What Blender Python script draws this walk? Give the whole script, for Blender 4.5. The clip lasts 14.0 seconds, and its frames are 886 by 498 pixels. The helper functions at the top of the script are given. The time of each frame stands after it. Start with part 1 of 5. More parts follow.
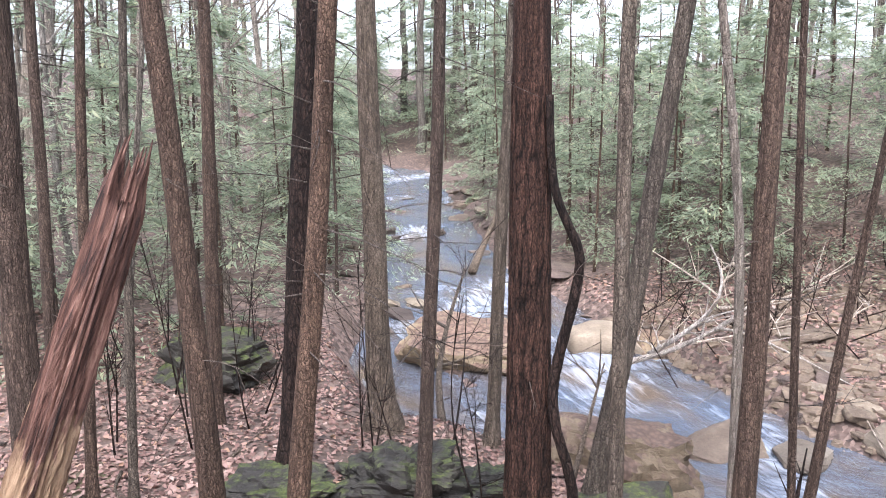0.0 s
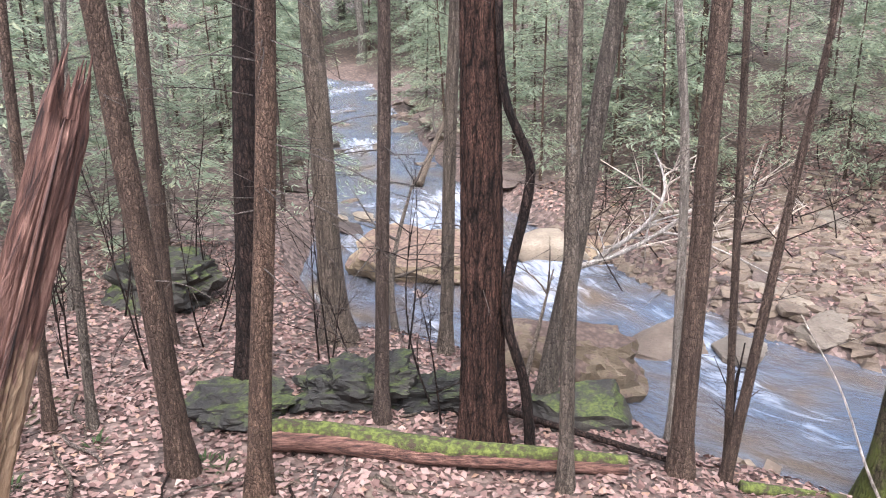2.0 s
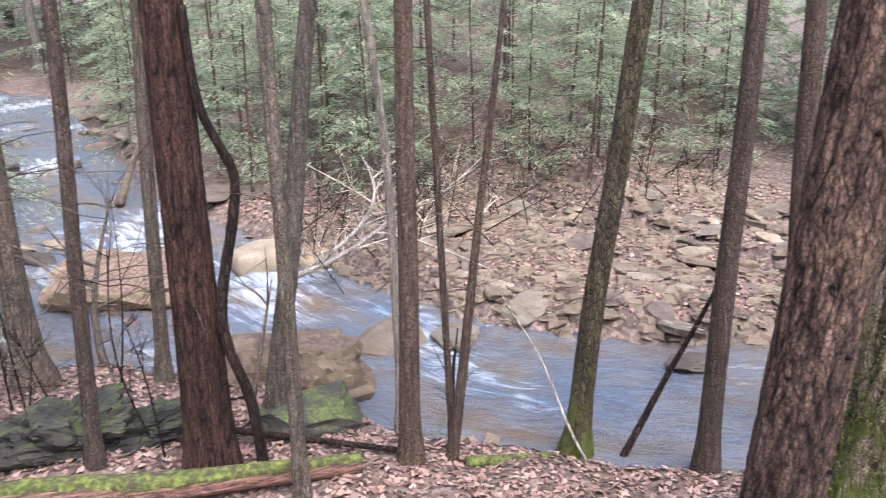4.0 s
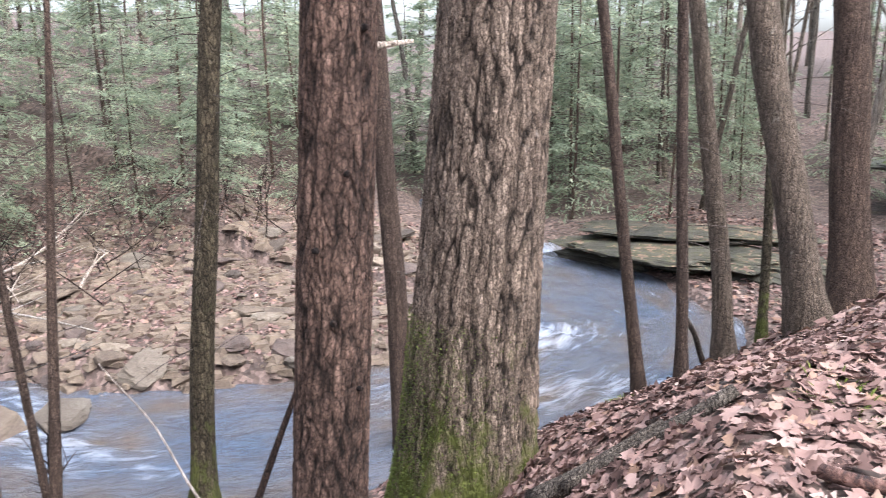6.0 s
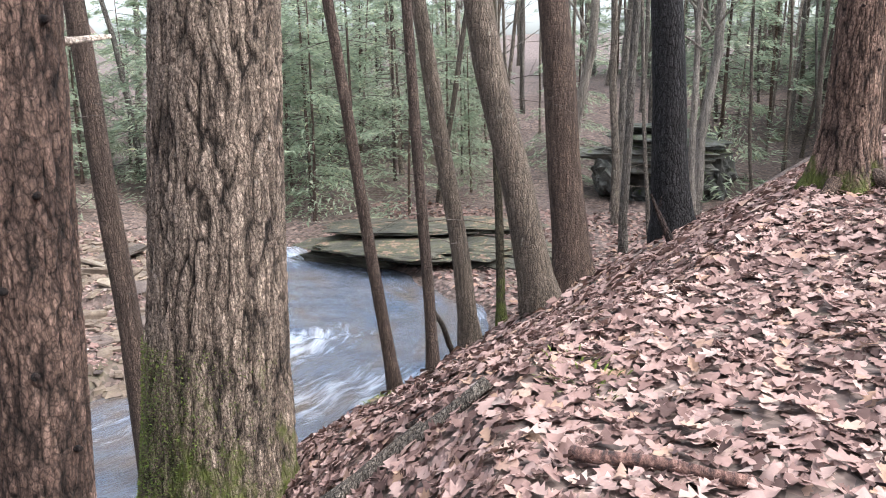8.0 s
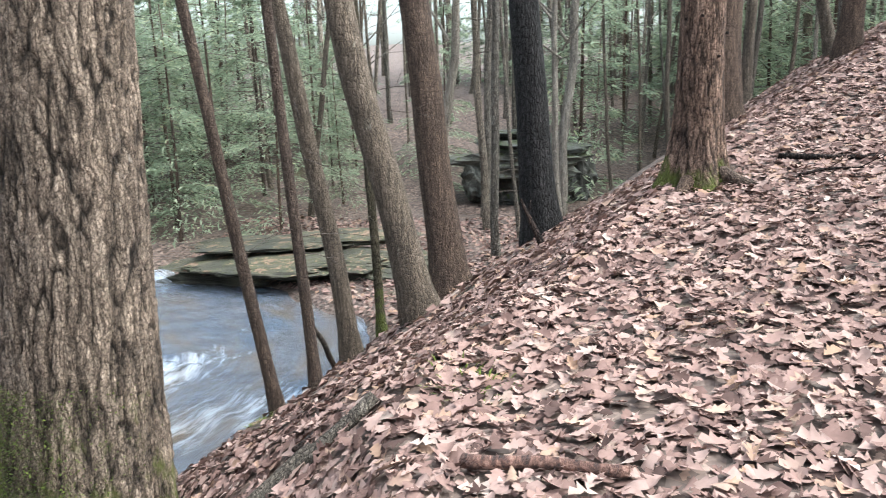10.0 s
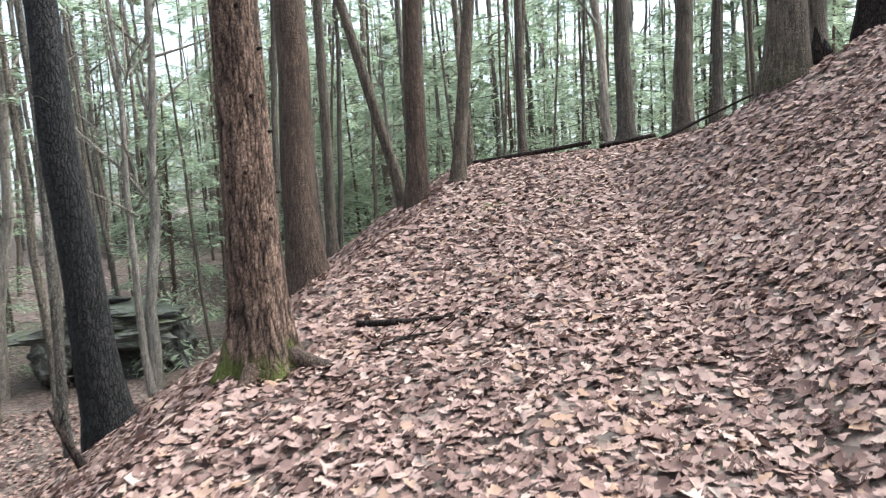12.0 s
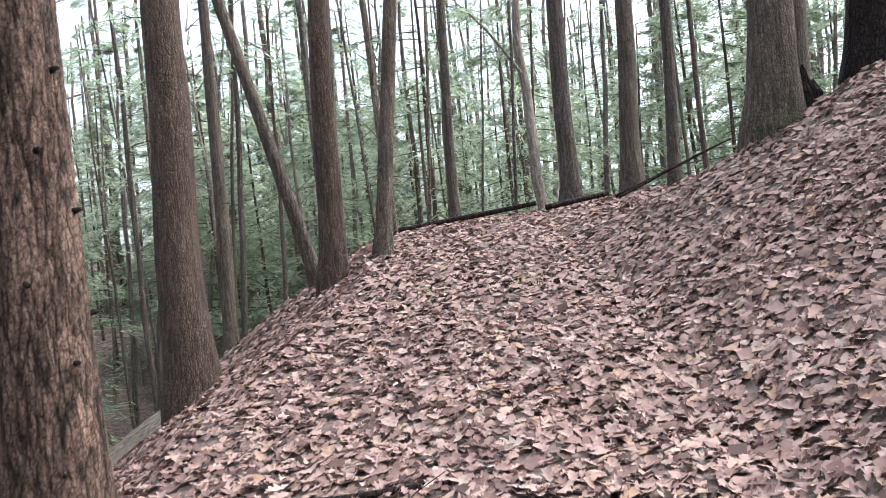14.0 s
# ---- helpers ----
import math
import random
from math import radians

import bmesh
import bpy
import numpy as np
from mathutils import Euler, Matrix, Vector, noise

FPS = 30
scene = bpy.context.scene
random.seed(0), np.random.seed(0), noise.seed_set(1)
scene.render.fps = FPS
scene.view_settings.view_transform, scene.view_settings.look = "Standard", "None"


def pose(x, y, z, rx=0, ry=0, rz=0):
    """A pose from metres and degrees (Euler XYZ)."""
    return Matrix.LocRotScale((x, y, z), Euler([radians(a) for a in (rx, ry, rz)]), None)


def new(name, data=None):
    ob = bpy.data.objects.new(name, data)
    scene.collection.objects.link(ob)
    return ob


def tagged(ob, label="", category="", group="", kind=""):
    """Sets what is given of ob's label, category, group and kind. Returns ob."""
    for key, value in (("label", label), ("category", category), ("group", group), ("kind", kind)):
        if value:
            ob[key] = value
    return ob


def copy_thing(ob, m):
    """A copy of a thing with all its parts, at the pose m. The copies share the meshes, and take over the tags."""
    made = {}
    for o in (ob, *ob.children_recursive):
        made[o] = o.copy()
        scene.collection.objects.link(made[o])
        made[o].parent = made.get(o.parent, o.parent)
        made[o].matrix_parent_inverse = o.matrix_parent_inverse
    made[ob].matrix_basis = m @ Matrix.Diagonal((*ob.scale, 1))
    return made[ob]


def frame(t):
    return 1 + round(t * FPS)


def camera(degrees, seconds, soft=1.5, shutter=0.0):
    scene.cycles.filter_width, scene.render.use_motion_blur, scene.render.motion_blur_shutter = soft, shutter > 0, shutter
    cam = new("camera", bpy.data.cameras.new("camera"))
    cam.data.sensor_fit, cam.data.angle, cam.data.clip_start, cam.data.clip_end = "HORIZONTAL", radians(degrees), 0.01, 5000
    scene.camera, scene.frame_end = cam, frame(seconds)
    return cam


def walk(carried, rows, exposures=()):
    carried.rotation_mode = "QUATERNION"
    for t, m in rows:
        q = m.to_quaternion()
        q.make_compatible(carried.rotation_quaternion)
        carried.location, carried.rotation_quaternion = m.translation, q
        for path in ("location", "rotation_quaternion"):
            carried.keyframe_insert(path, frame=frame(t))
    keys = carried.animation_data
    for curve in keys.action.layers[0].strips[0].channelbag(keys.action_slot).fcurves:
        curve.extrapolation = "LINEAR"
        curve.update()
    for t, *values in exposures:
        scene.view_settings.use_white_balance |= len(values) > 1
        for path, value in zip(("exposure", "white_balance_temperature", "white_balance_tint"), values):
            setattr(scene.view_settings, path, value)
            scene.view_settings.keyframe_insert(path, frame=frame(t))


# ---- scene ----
cam = camera(59.9, 14.0, 0.8, 0.25)
METRES, EYE, TILT, LEAN, TURN = 5.0, 1.55, -10.0, 0.0, 0.0
ROWS = [
    (0.0, 0.0, 0.0, 0.0, 0.0, 0.0, -0.0),
    (0.5, -0.0026, 0.0004, -0.0012, -0.5, -2.1, 0.36),
    (1.0, -0.0054, 0.0003, -0.001, -1.27, -3.93, 0.8),
    (1.5, -0.0096, 0.0008, -0.0005, -2.44, -5.5, 1.17),
    (2.0, -0.0146, -0.0012, -0.0011, -4.2, -6.56, 1.44),
    (4.5, 0.0223, -0.0061, -0.0077, -32.16, -7.02, 5.81),
    (5.0, 0.0544, -0.0167, -0.0088, -39.03, -7.03, 6.91),
    (5.5, 0.0813, -0.0377, -0.0104, -45.12, -7.02, 7.85),
    (6.0, 0.0965, -0.0435, -0.0092, -51.77, -7.41, 8.57),
    (6.5, 0.1114, -0.0275, -0.0074, -58.1, -8.18, 9.31),
    (7.0, 0.1228, -0.026, -0.0088, -63.62, -9.12, 9.91),
    (7.5, 0.1302, -0.0274, -0.0086, -68.27, -9.99, 10.17),
    (10.0, 0.1347, -0.0227, -0.0042, -81.2, -11.76, 11.65),
    (10.5, 0.1729, -0.0488, -0.0122, -87.31, -11.93, 12.47),
    (11.0, 0.234, -0.1025, -0.0034, -94.56, -10.35, 13.32),
    (11.5, 0.3214, -0.124, -0.0105, -103.32, -8.49, 13.55),
    (12.0, 0.4306, -0.1559, -0.0084, -110.09, -7.28, 13.31),
    (12.5, 0.5417, -0.1946, 0.0038, -112.63, -6.1, 13.14),
    (13.0, 0.6539, -0.2111, 0.0179, -114.32, -4.98, 13.58),
    (13.5, 0.7632, -0.2566, 0.011, -115.34, -4.87, 14.33),
    (14.0, 0.8678, -0.3041, 0.0181, -116.68, -4.58, 14.6),
]
walk(cam, [(t, pose(0, 0, EYE, TILT, LEAN, TURN) @ pose(METRES * x, METRES * y, METRES * z, 90 + pitch, roll, yaw)) for t, x, y, z, yaw, pitch, roll in ROWS],
     [(0.0, 2.08, 6000, 15), (5.0, 2.08, 6000, 14), (7.7, 2.1, 6000, 10), (9.8, 2.15, 5950, 2), (11.0, 2.15, 5950, -4), (12.2, 2.12, 5950, 2), (14.0, 2.05, 5950, 6)])

# ---- overcast daylight ----
world = bpy.data.worlds.new("overcast_sky")
scene.world = world
world.use_nodes = True
wn, wl = world.node_tree.nodes, world.node_tree.links
sky = wn.new("ShaderNodeTexSky")
sky.sky_type = "NISHITA"
sky.sun_disc = False
sky.sun_elevation = radians(55)
sky.sun_rotation = radians(200)
sky.air_density, sky.dust_density, sky.ozone_density = 1.0, 4.0, 1.0
veil = wn.new("ShaderNodeHueSaturation")
veil.inputs["Saturation"].default_value = 0.45
wl.new(sky.outputs[0], veil.inputs["Color"])
wl.new(veil.outputs[0], wn["Background"].inputs["Color"])
wn["Background"].inputs["Strength"].default_value = 0.15
sun = new("sun", bpy.data.lights.new("sun", "SUN"))
sun.data.energy, sun.data.angle, sun.data.color = 1.5, radians(40), (1.0, 0.98, 0.95)
sun.matrix_world = pose(0, 0, 60, 35, 0, 20)

# ---- the lie of the land: a woods road along a bank above a creek ----
SPINE_U = (-30.0, -5.0, 0.0, 4.4, 6.4, 8.4, 11.2, 15.5, 18.0, 26.0, 45.0)
SPINE_Z = (-0.6, -0.12, -0.02, 0.15, 0.44, 0.70, 1.36, 2.2, 2.3, 0.9, 0.2)
CREEK_X = (-22.0, -10.0, -2.2, -0.8, 0.0, 1.4, 2.9, 4.4, 6.9, 10.0, 12.8, 14.6, 16.2, 18.4, 19.6)
CREEK_Y = (56.0, 51.0, 43.0, 30.0, 20.0, 15.4, 11.8, 8.95, 7.0, 5.7, 5.3, 7.0, 10.3, 13.4, 15.6)
CREEK_Z = (-0.8, -1.2, -1.6, -2.15, -2.55, -2.8, -3.05, -3.15, -3.2, -3.22, -3.22, -3.12, -3.0, -2.85, -2.75)
CREEK_W = (1.4, 1.4, 1.5, 1.7, 1.9, 2.1, 2.1, 2.0, 1.85, 1.9, 2.2, 1.9, 1.3, 0.9, 0.3)
SIDE_X = (-0.2, -1.0, -1.1, -0.3, 1.0, 2.4)
SIDE_Y = (18.5, 16.0, 13.6, 11.6, 10.9, 10.9)
SIDE_Z = (-2.62, -2.8, -2.95, -3.05, -3.1, -3.12)
SIDE_W = (0.8, 0.8, 0.85, 0.9, 1.0, 1.0)


def smooth(a, b, x):
    s = np.clip((x - a) / (b - a), 0.0, 1.0)
    return s * s * (3.0 - 2.0 * s)


def softmax(a, b, k):
    """A rounded maximum of two heights, blended over about k metres."""
    h = np.clip(0.5 + 0.5 * (a - b) / k, 0.0, 1.0)
    return b + (a - b) * h + k * h * (1.0 - h)


def along_course(x, y, cx, cy, cz, cw):
    """Distance to a winding course, its half width and water level there, and the side (+ is the far bank)."""
    best = np.full(np.shape(x), 1e9)
    wide, level, side = np.zeros_like(best), np.zeros_like(best), np.zeros_like(best)
    for i in range(len(cx) - 1):
        ax, ay, bx, by = cx[i], cy[i], cx[i + 1], cy[i + 1]
        dx, dy = bx - ax, by - ay
        s = np.clip(((x - ax) * dx + (y - ay) * dy) / (dx * dx + dy * dy), 0.0, 1.0)
        d = np.hypot(x - ax - s * dx, y - ay - s * dy)
        near = d < best
        best = np.where(near, d, best)
        wide = np.where(near, cw[i] + s * (cw[i + 1] - cw[i]), wide)
        level = np.where(near, cz[i] + s * (cz[i + 1] - cz[i]), level)
        side = np.where(near, dx * (y - ay) - dy * (x - ax), side)
    return best, wide, level, side


def wobble(x, y):
    """Small bumps that make no part of the ground quite even."""
    return (0.030 * np.sin(1.9 * x + 0.7 * y) * np.sin(1.3 * y - 0.8 * x + 1.0)
            + 0.016 * np.sin(4.1 * x - 2.3 * y + 2.0) * np.sin(3.7 * y + 1.9 * x)
            + 0.008 * np.sin(9.3 * x + 5.1 * y) * np.sin(8.1 * y - 6.3 * x))


def height(x, y):
    x, y = np.asarray(x, float), np.asarray(y, float)
    u = 0.9 * (x - 0.7) - 0.44 * (y + 0.2)
    v = 0.44 * (x - 0.7) + 0.9 * (y + 0.2)
    road = np.interp(u, SPINE_U, SPINE_Z)
    road = road - 0.05 * np.clip(v, -1.5, 2.2)
    up = np.clip(-v - 1.1, 0.0, 60.0)
    bank = 0.57 * np.minimum(up, 3.3) + 0.10 * np.clip(up - 3.3, 0.0, 60.0) - 0.12 * (1.0 - np.exp(-up * 2.0))
    road = road + bank * (1.0 - 0.85 * smooth(12.0, 15.5, u))
    near = smooth(0.3, 3.2, u)
    down = np.clip(v - (0.8 + 1.6 * near - 0.95 * smooth(8.0, 13.5, u)), 0.0, 60.0)
    road = road - (0.80 - 0.13 * near) * down + 0.18 * (1.0 - np.exp(-down * 1.2))
    d, w, level, side = along_course(x, y, CREEK_X, CREEK_Y, CREEK_Z, CREEK_W)
    off = d - w
    far = side > 0
    plain = level + 0.32 + 0.05 * np.clip(off, 0.0, 6.0) - np.where(far, 0.0, 0.2 * smooth(2.0, 5.0, x))
    plain = plain + np.where(far, 0.30 * np.clip(off - 5.5, 0.0, 11.0) + 0.07 * np.clip(off - 16.5, 0.0, 200.0) + 0.05 * np.clip(off, 0, 5), 0.0)
    plain = plain + np.where(far, 0.55 * smooth(4.2, 5.4, off), 0.0)
    west = 0.26 * np.clip(-x - 13.0, 0.0, 200.0) + 0.20 * np.clip(x - 28.0, 0.0, 11.0) + 0.05 * np.clip(x - 39.0, 0.0, 200.0)
    plain = plain + np.where(far, 0.0, west)
    z = softmax(road, plain, 0.45)
    z = np.where(far & (off > 0.5) & (y > 0), plain, z)
    z = z + wobble(x, y) * (1.0 + 1.5 * smooth(3.0, 8.0, v))
    bed = level - 0.28
    z = bed + (z - bed) * smooth(-0.7, 0.35, off)
    d2, w2, level2, _ = along_course(x, y, SIDE_X, SIDE_Y, SIDE_Z, SIDE_W)
    bed2 = level2 - 0.25
    return np.minimum(z, bed2 + (z - bed2) * smooth(-0.6, 0.4, d2 - w2))


# ---- materials ----
def material(name):
    m = bpy.data.materials.new(name)
    m.use_nodes = True
    return m, m.node_tree.nodes, m.node_tree.links, m.node_tree.nodes["Principled BSDF"]


def ramp(nodes, links, source, stops):
    r = nodes.new("ShaderNodeValToRGB")
    while len(r.color_ramp.elements) < len(stops):
        r.color_ramp.elements.new(0.5)
    for e, (p, c) in zip(r.color_ramp.elements, stops):
        e.position, e.color = p, (*c, 1)
    links.new(source, r.inputs[0])
    return r.outputs[0]


def tex(nodes, links, scale, stretch=(1, 1, 1), detail=6.0, kind="noise", space="Object", rough=0.6):
    c = nodes.new("ShaderNodeTexCoord")
    m = nodes.new("ShaderNodeMapping")
    m.inputs["Scale"].default_value = stretch
    links.new(c.outputs[space], m.inputs["Vector"])
    if kind == "noise":
        n = nodes.new("ShaderNodeTexNoise")
        n.inputs["Detail"].default_value, n.inputs["Roughness"].default_value = detail, rough
    else:
        n = nodes.new("ShaderNodeTexVoronoi")
        n.feature = kind
    n.inputs["Scale"].default_value = scale
    links.new(m.outputs[0], n.inputs["Vector"])
    return n.outputs["Distance"] if kind == "DISTANCE_TO_EDGE" else n.outputs[0]


def mixed(nodes, links, fac, a, b, blend="MIX"):
    m = nodes.new("ShaderNodeMix")
    m.data_type, m.blend_type = "RGBA", blend
    for socket, value in ((m.inputs[0], fac), (m.inputs[6], a), (m.inputs[7], b)):
        if isinstance(value, (int, float)):
            socket.default_value = value
        elif isinstance(value, tuple):
            socket.default_value = (*value, 1)
        else:
            links.new(value, socket)
    return m.outputs[2]


def relief(nodes, links, bsdf, source, strength, distance):
    b = nodes.new("ShaderNodeBump")
    b.inputs["Strength"].default_value, b.inputs["Distance"].default_value = strength, distance
    links.new(source, b.inputs["Height"])
    links.new(b.outputs[0], bsdf.inputs["Normal"])


def bark_material(name, dark, light, lichen=None, amount=0.0, scale=1.0, moss=0.0, wet=False, furrow_shade=False, cracks=0.9, long=0.3):
    """Flaky bark: upright plates of uneven tone between dark cracks, with finer flakes on them, lichen blotches and moss near the foot."""
    m, n, l, p = material(name)
    co = n.new("ShaderNodeTexCoord")
    shake = n.new("ShaderNodeTexNoise")
    shake.inputs["Scale"].default_value, shake.inputs["Detail"].default_value = 9.0, 4.0
    l.new(co.outputs["Object"], shake.inputs["Vector"])
    bent = n.new("ShaderNodeVectorMath")
    bent.operation = "MULTIPLY_ADD"
    l.new(shake.outputs["Color"], bent.inputs[0])
    bent.inputs[1].default_value = (0.035, 0.035, 0.07)
    l.new(co.outputs["Object"], bent.inputs[2])

    def plates(size, tall, feature):
        mp = n.new("ShaderNodeMapping")
        mp.inputs["Scale"].default_value = (1, 1, tall)
        l.new(bent.outputs[0], mp.inputs["Vector"])
        v = n.new("ShaderNodeTexVoronoi")
        v.feature = feature
        v.inputs["Scale"].default_value = size
        l.new(mp.outputs[0], v.inputs["Vector"])
        return v.outputs["Distance"] if feature == "DISTANCE_TO_EDGE" else v.outputs["Color"]

    ridge = plates(26 * scale, long, "DISTANCE_TO_EDGE")
    flake = plates(62 * scale, long * 1.6, "DISTANCE_TO_EDGE")
    tone = n.new("ShaderNodeSeparateColor")
    l.new(plates(26 * scale, long, "F1"), tone.inputs[0])
    grain = tex(n, l, 95 * scale, (1, 1, 0.5), 8, rough=0.75)
    patch = tex(n, l, 2.2, (1, 1, 0.5), 5)
    c = ramp(n, l, grain, [(0.36, dark), (0.64, light)])
    c = mixed(n, l, 0.65, c, ramp(n, l, tex(n, l, 19 * scale, (1, 1, 0.09), 4), [(0.38, (0.42, 0.40, 0.39)), (0.58, (1.2, 1.2, 1.2))]), "MULTIPLY")
    c = mixed(n, l, 0.5, c, ramp(n, l, tone.outputs[0], [(0.0, (0.62, 0.58, 0.56)), (0.6, (1.05, 1.03, 1.0)), (1.0, (1.45, 1.42, 1.4))]), "MULTIPLY")
    c = mixed(n, l, cracks, c, ramp(n, l, ridge, [(0.0, (0.22, 0.21, 0.20)), (0.07, (0.6, 0.59, 0.58)), (0.2, (1.1, 1.1, 1.1))]), "MULTIPLY")
    c = mixed(n, l, 0.7, c, ramp(n, l, flake, [(0.0, (0.30, 0.28, 0.27)), (0.16, (1.28, 1.28, 1.28))]), "MULTIPLY")
    # furrow shade painted into the colour by relief depth, ridge tops lightened
    if furrow_shade:
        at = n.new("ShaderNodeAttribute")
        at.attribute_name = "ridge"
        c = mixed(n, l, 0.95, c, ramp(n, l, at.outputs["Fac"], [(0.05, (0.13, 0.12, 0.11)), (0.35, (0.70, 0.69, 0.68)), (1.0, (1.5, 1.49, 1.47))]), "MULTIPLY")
    c = mixed(n, l, 0.55, c, ramp(n, l, patch, [(0.35, (0.62, 0.60, 0.60)), (0.65, (1.25, 1.2, 1.15))]), "MULTIPLY")
    if lichen:
        spots = ramp(n, l, tex(n, l, 7.0, (1, 1, 0.7), 7, rough=0.75), [(0.64 - amount, (0, 0, 0)), (0.76 - amount, (0.75, 0.75, 0.75))])
        c = mixed(n, l, spots, c, lichen)
    if moss > 0:
        sep = n.new("ShaderNodeSeparateXYZ")
        l.new(co.outputs["Object"], sep.inputs[0])
        low = n.new("ShaderNodeMapRange")
        low.inputs[1].default_value, low.inputs[2].default_value = 0.0, moss
        low.inputs[3].default_value, low.inputs[4].default_value = 0.30, -0.14
        l.new(sep.outputs[2], low.inputs[0])
        add = n.new("ShaderNodeMath")
        l.new(low.outputs[0], add.inputs[0])
        l.new(tex(n, l, 5.0, (1, 1, 0.6), 7, rough=0.7), add.inputs[1])
        c = mixed(n, l, ramp(n, l, add.outputs[0], [(0.60, (0, 0, 0)), (0.74, (1, 1, 1))]), c, (0.075, 0.088, 0.022))
    ob = n.new("ShaderNodeObjectInfo")
    tint = ramp(n, l, ob.outputs["Random"], [(0.0, (0.8, 0.82, 0.85)), (1.0, (1.2, 1.12, 1.05))])
    l.new(mixed(n, l, 1.0, c, tint, "MULTIPLY"), p.inputs["Base Color"])
    p.inputs["Roughness"].default_value = 0.45 if wet else 0.9
    p.inputs["Specular IOR Level"].default_value = 0.4 if wet else 0.2
    both = n.new("ShaderNodeMath")
    both.operation = "MULTIPLY_ADD"
    l.new(ramp(n, l, ridge, [(0.0, (0, 0, 0)), (0.20, (1, 1, 1))]), both.inputs[0])
    both.inputs[1].default_value = 0.8
    l.new(grain, both.inputs[2])
    relief(n, l, p, both.outputs[0], 1.0, 0.02 / scale)
    return m


BARK_HEMLOCK = bark_material("hemlock_bark", (0.034, 0.025, 0.02), (0.165, 0.122, 0.098), (0.158, 0.155, 0.132), -0.06, 1.6, cracks=0.55, long=0.36)
BARK_RED = bark_material("reddish_hemlock_bark", (0.034, 0.024, 0.018), (0.17, 0.118, 0.09), (0.165, 0.158, 0.139), -0.05, 1.5, cracks=0.55, long=0.4)
BARK_RED_MOSSY = bark_material("mossy_footed_hemlock_bark", (0.05, 0.034, 0.027), (0.205, 0.148, 0.12), (0.165, 0.158, 0.139), -0.05, 1.0, 0.5, furrow_shade=True, cracks=0.4, long=0.22)
BARK_NEAR = bark_material("flaky_near_hemlock_bark", (0.036, 0.025, 0.020), (0.172, 0.116, 0.092), (0.178, 0.168, 0.139), -0.03, 1.1, furrow_shade=True, cracks=0.5)
BARK_DARK = bark_material("wet_dark_bark", (0.009, 0.007, 0.006), (0.056, 0.036, 0.030), scale=0.9)
BARK_DARK_NEAR = bark_material("ridged_dark_hemlock_bark", (0.010, 0.006, 0.005), (0.075, 0.042, 0.032), scale=0.9, furrow_shade=True, cracks=0.4, long=0.12)
BARK_OAK = bark_material("oak_bark", (0.048, 0.040, 0.034), (0.228, 0.192, 0.162), (0.36, 0.325, 0.295), 0.02, 1.1, 1.9, furrow_shade=True, cracks=0.4, long=0.26)
BARK_GREY = bark_material("grey_lichen_bark", (0.05, 0.044, 0.037), (0.2, 0.172, 0.143), (0.238, 0.238, 0.205), 0.02, 1.5, cracks=0.5, long=0.36)
BARK_MOSSY = bark_material("mossy_bark", (0.036, 0.033, 0.021), (0.119, 0.102, 0.069), (0.086, 0.092, 0.043), 0.06, 1.1, 2.0)
BARK_PALE = bark_material("pale_smooth_bark", (0.172, 0.158, 0.139), (0.317, 0.300, 0.271), (0.211, 0.224, 0.178), -0.02, 1.6, cracks=0.35)
BARK_BLACK = bark_material("black_cherry_bark", (0.009, 0.009, 0.009), (0.066, 0.061, 0.061), (0.119, 0.119, 0.115), -0.07, 0.9)
# far trunks: distance haze painted in as a paler grey bark, with lichen
BARK_FAR = bark_material("hazed_grey_bark", (0.085, 0.078, 0.068), (0.27, 0.245, 0.21), (0.24, 0.25, 0.20), 0.0, 0.9, cracks=0.6)
TWIG = bark_material("dead_twig_bark", (0.079, 0.066, 0.059), (0.211, 0.188, 0.172), scale=2.0)
BLEACHED = bark_material("bleached_dead_wood", (0.384, 0.352, 0.312), (0.624, 0.592, 0.544), scale=1.6, cracks=0.2)


def wood_rot(name, fresh_part, grain=(1, 1, 0.06)):
    m, n, l, p = material(name)
    fibre = tex(n, l, 34, grain, 10, rough=0.72)
    c = ramp(n, l, fibre, [(0.36, (0.010, 0.005, 0.004)), (0.48, (0.085, 0.038, 0.027)), (0.60, (0.20, 0.105, 0.078)), (0.72, (0.34, 0.22, 0.17))])
    co = n.new("ShaderNodeTexCoord")
    sep = n.new("ShaderNodeSeparateXYZ")
    l.new(co.outputs["Object"], sep.inputs[0])
    low = n.new("ShaderNodeMapRange")
    low.inputs[1].default_value, low.inputs[2].default_value = 0.6, 2.1
    low.inputs[3].default_value, low.inputs[4].default_value = fresh_part, -0.3
    l.new(sep.outputs[2], low.inputs[0])
    add = n.new("ShaderNodeMath")
    l.new(low.outputs[0], add.inputs[0])
    l.new(tex(n, l, 7, (1, 1, 0.3), 6), add.inputs[1])
    fresh = ramp(n, l, fibre, [(0.3, (0.176, 0.096, 0.048)), (0.7, (0.416, 0.296, 0.192))])
    c = mixed(n, l, ramp(n, l, add.outputs[0], [(0.52, (0, 0, 0)), (0.6, (1, 1, 1))]), c, fresh)
    l.new(c, p.inputs["Base Color"])
    p.inputs["Roughness"].default_value = 0.85
    relief(n, l, p, fibre, 0.9, 0.03)
    return m


ROTTEN = wood_rot("rotten_split_wood", 0.22)
ROTTEN_LOG = wood_rot("crumbling_log_wood", -0.3, (0.06, 1, 1))


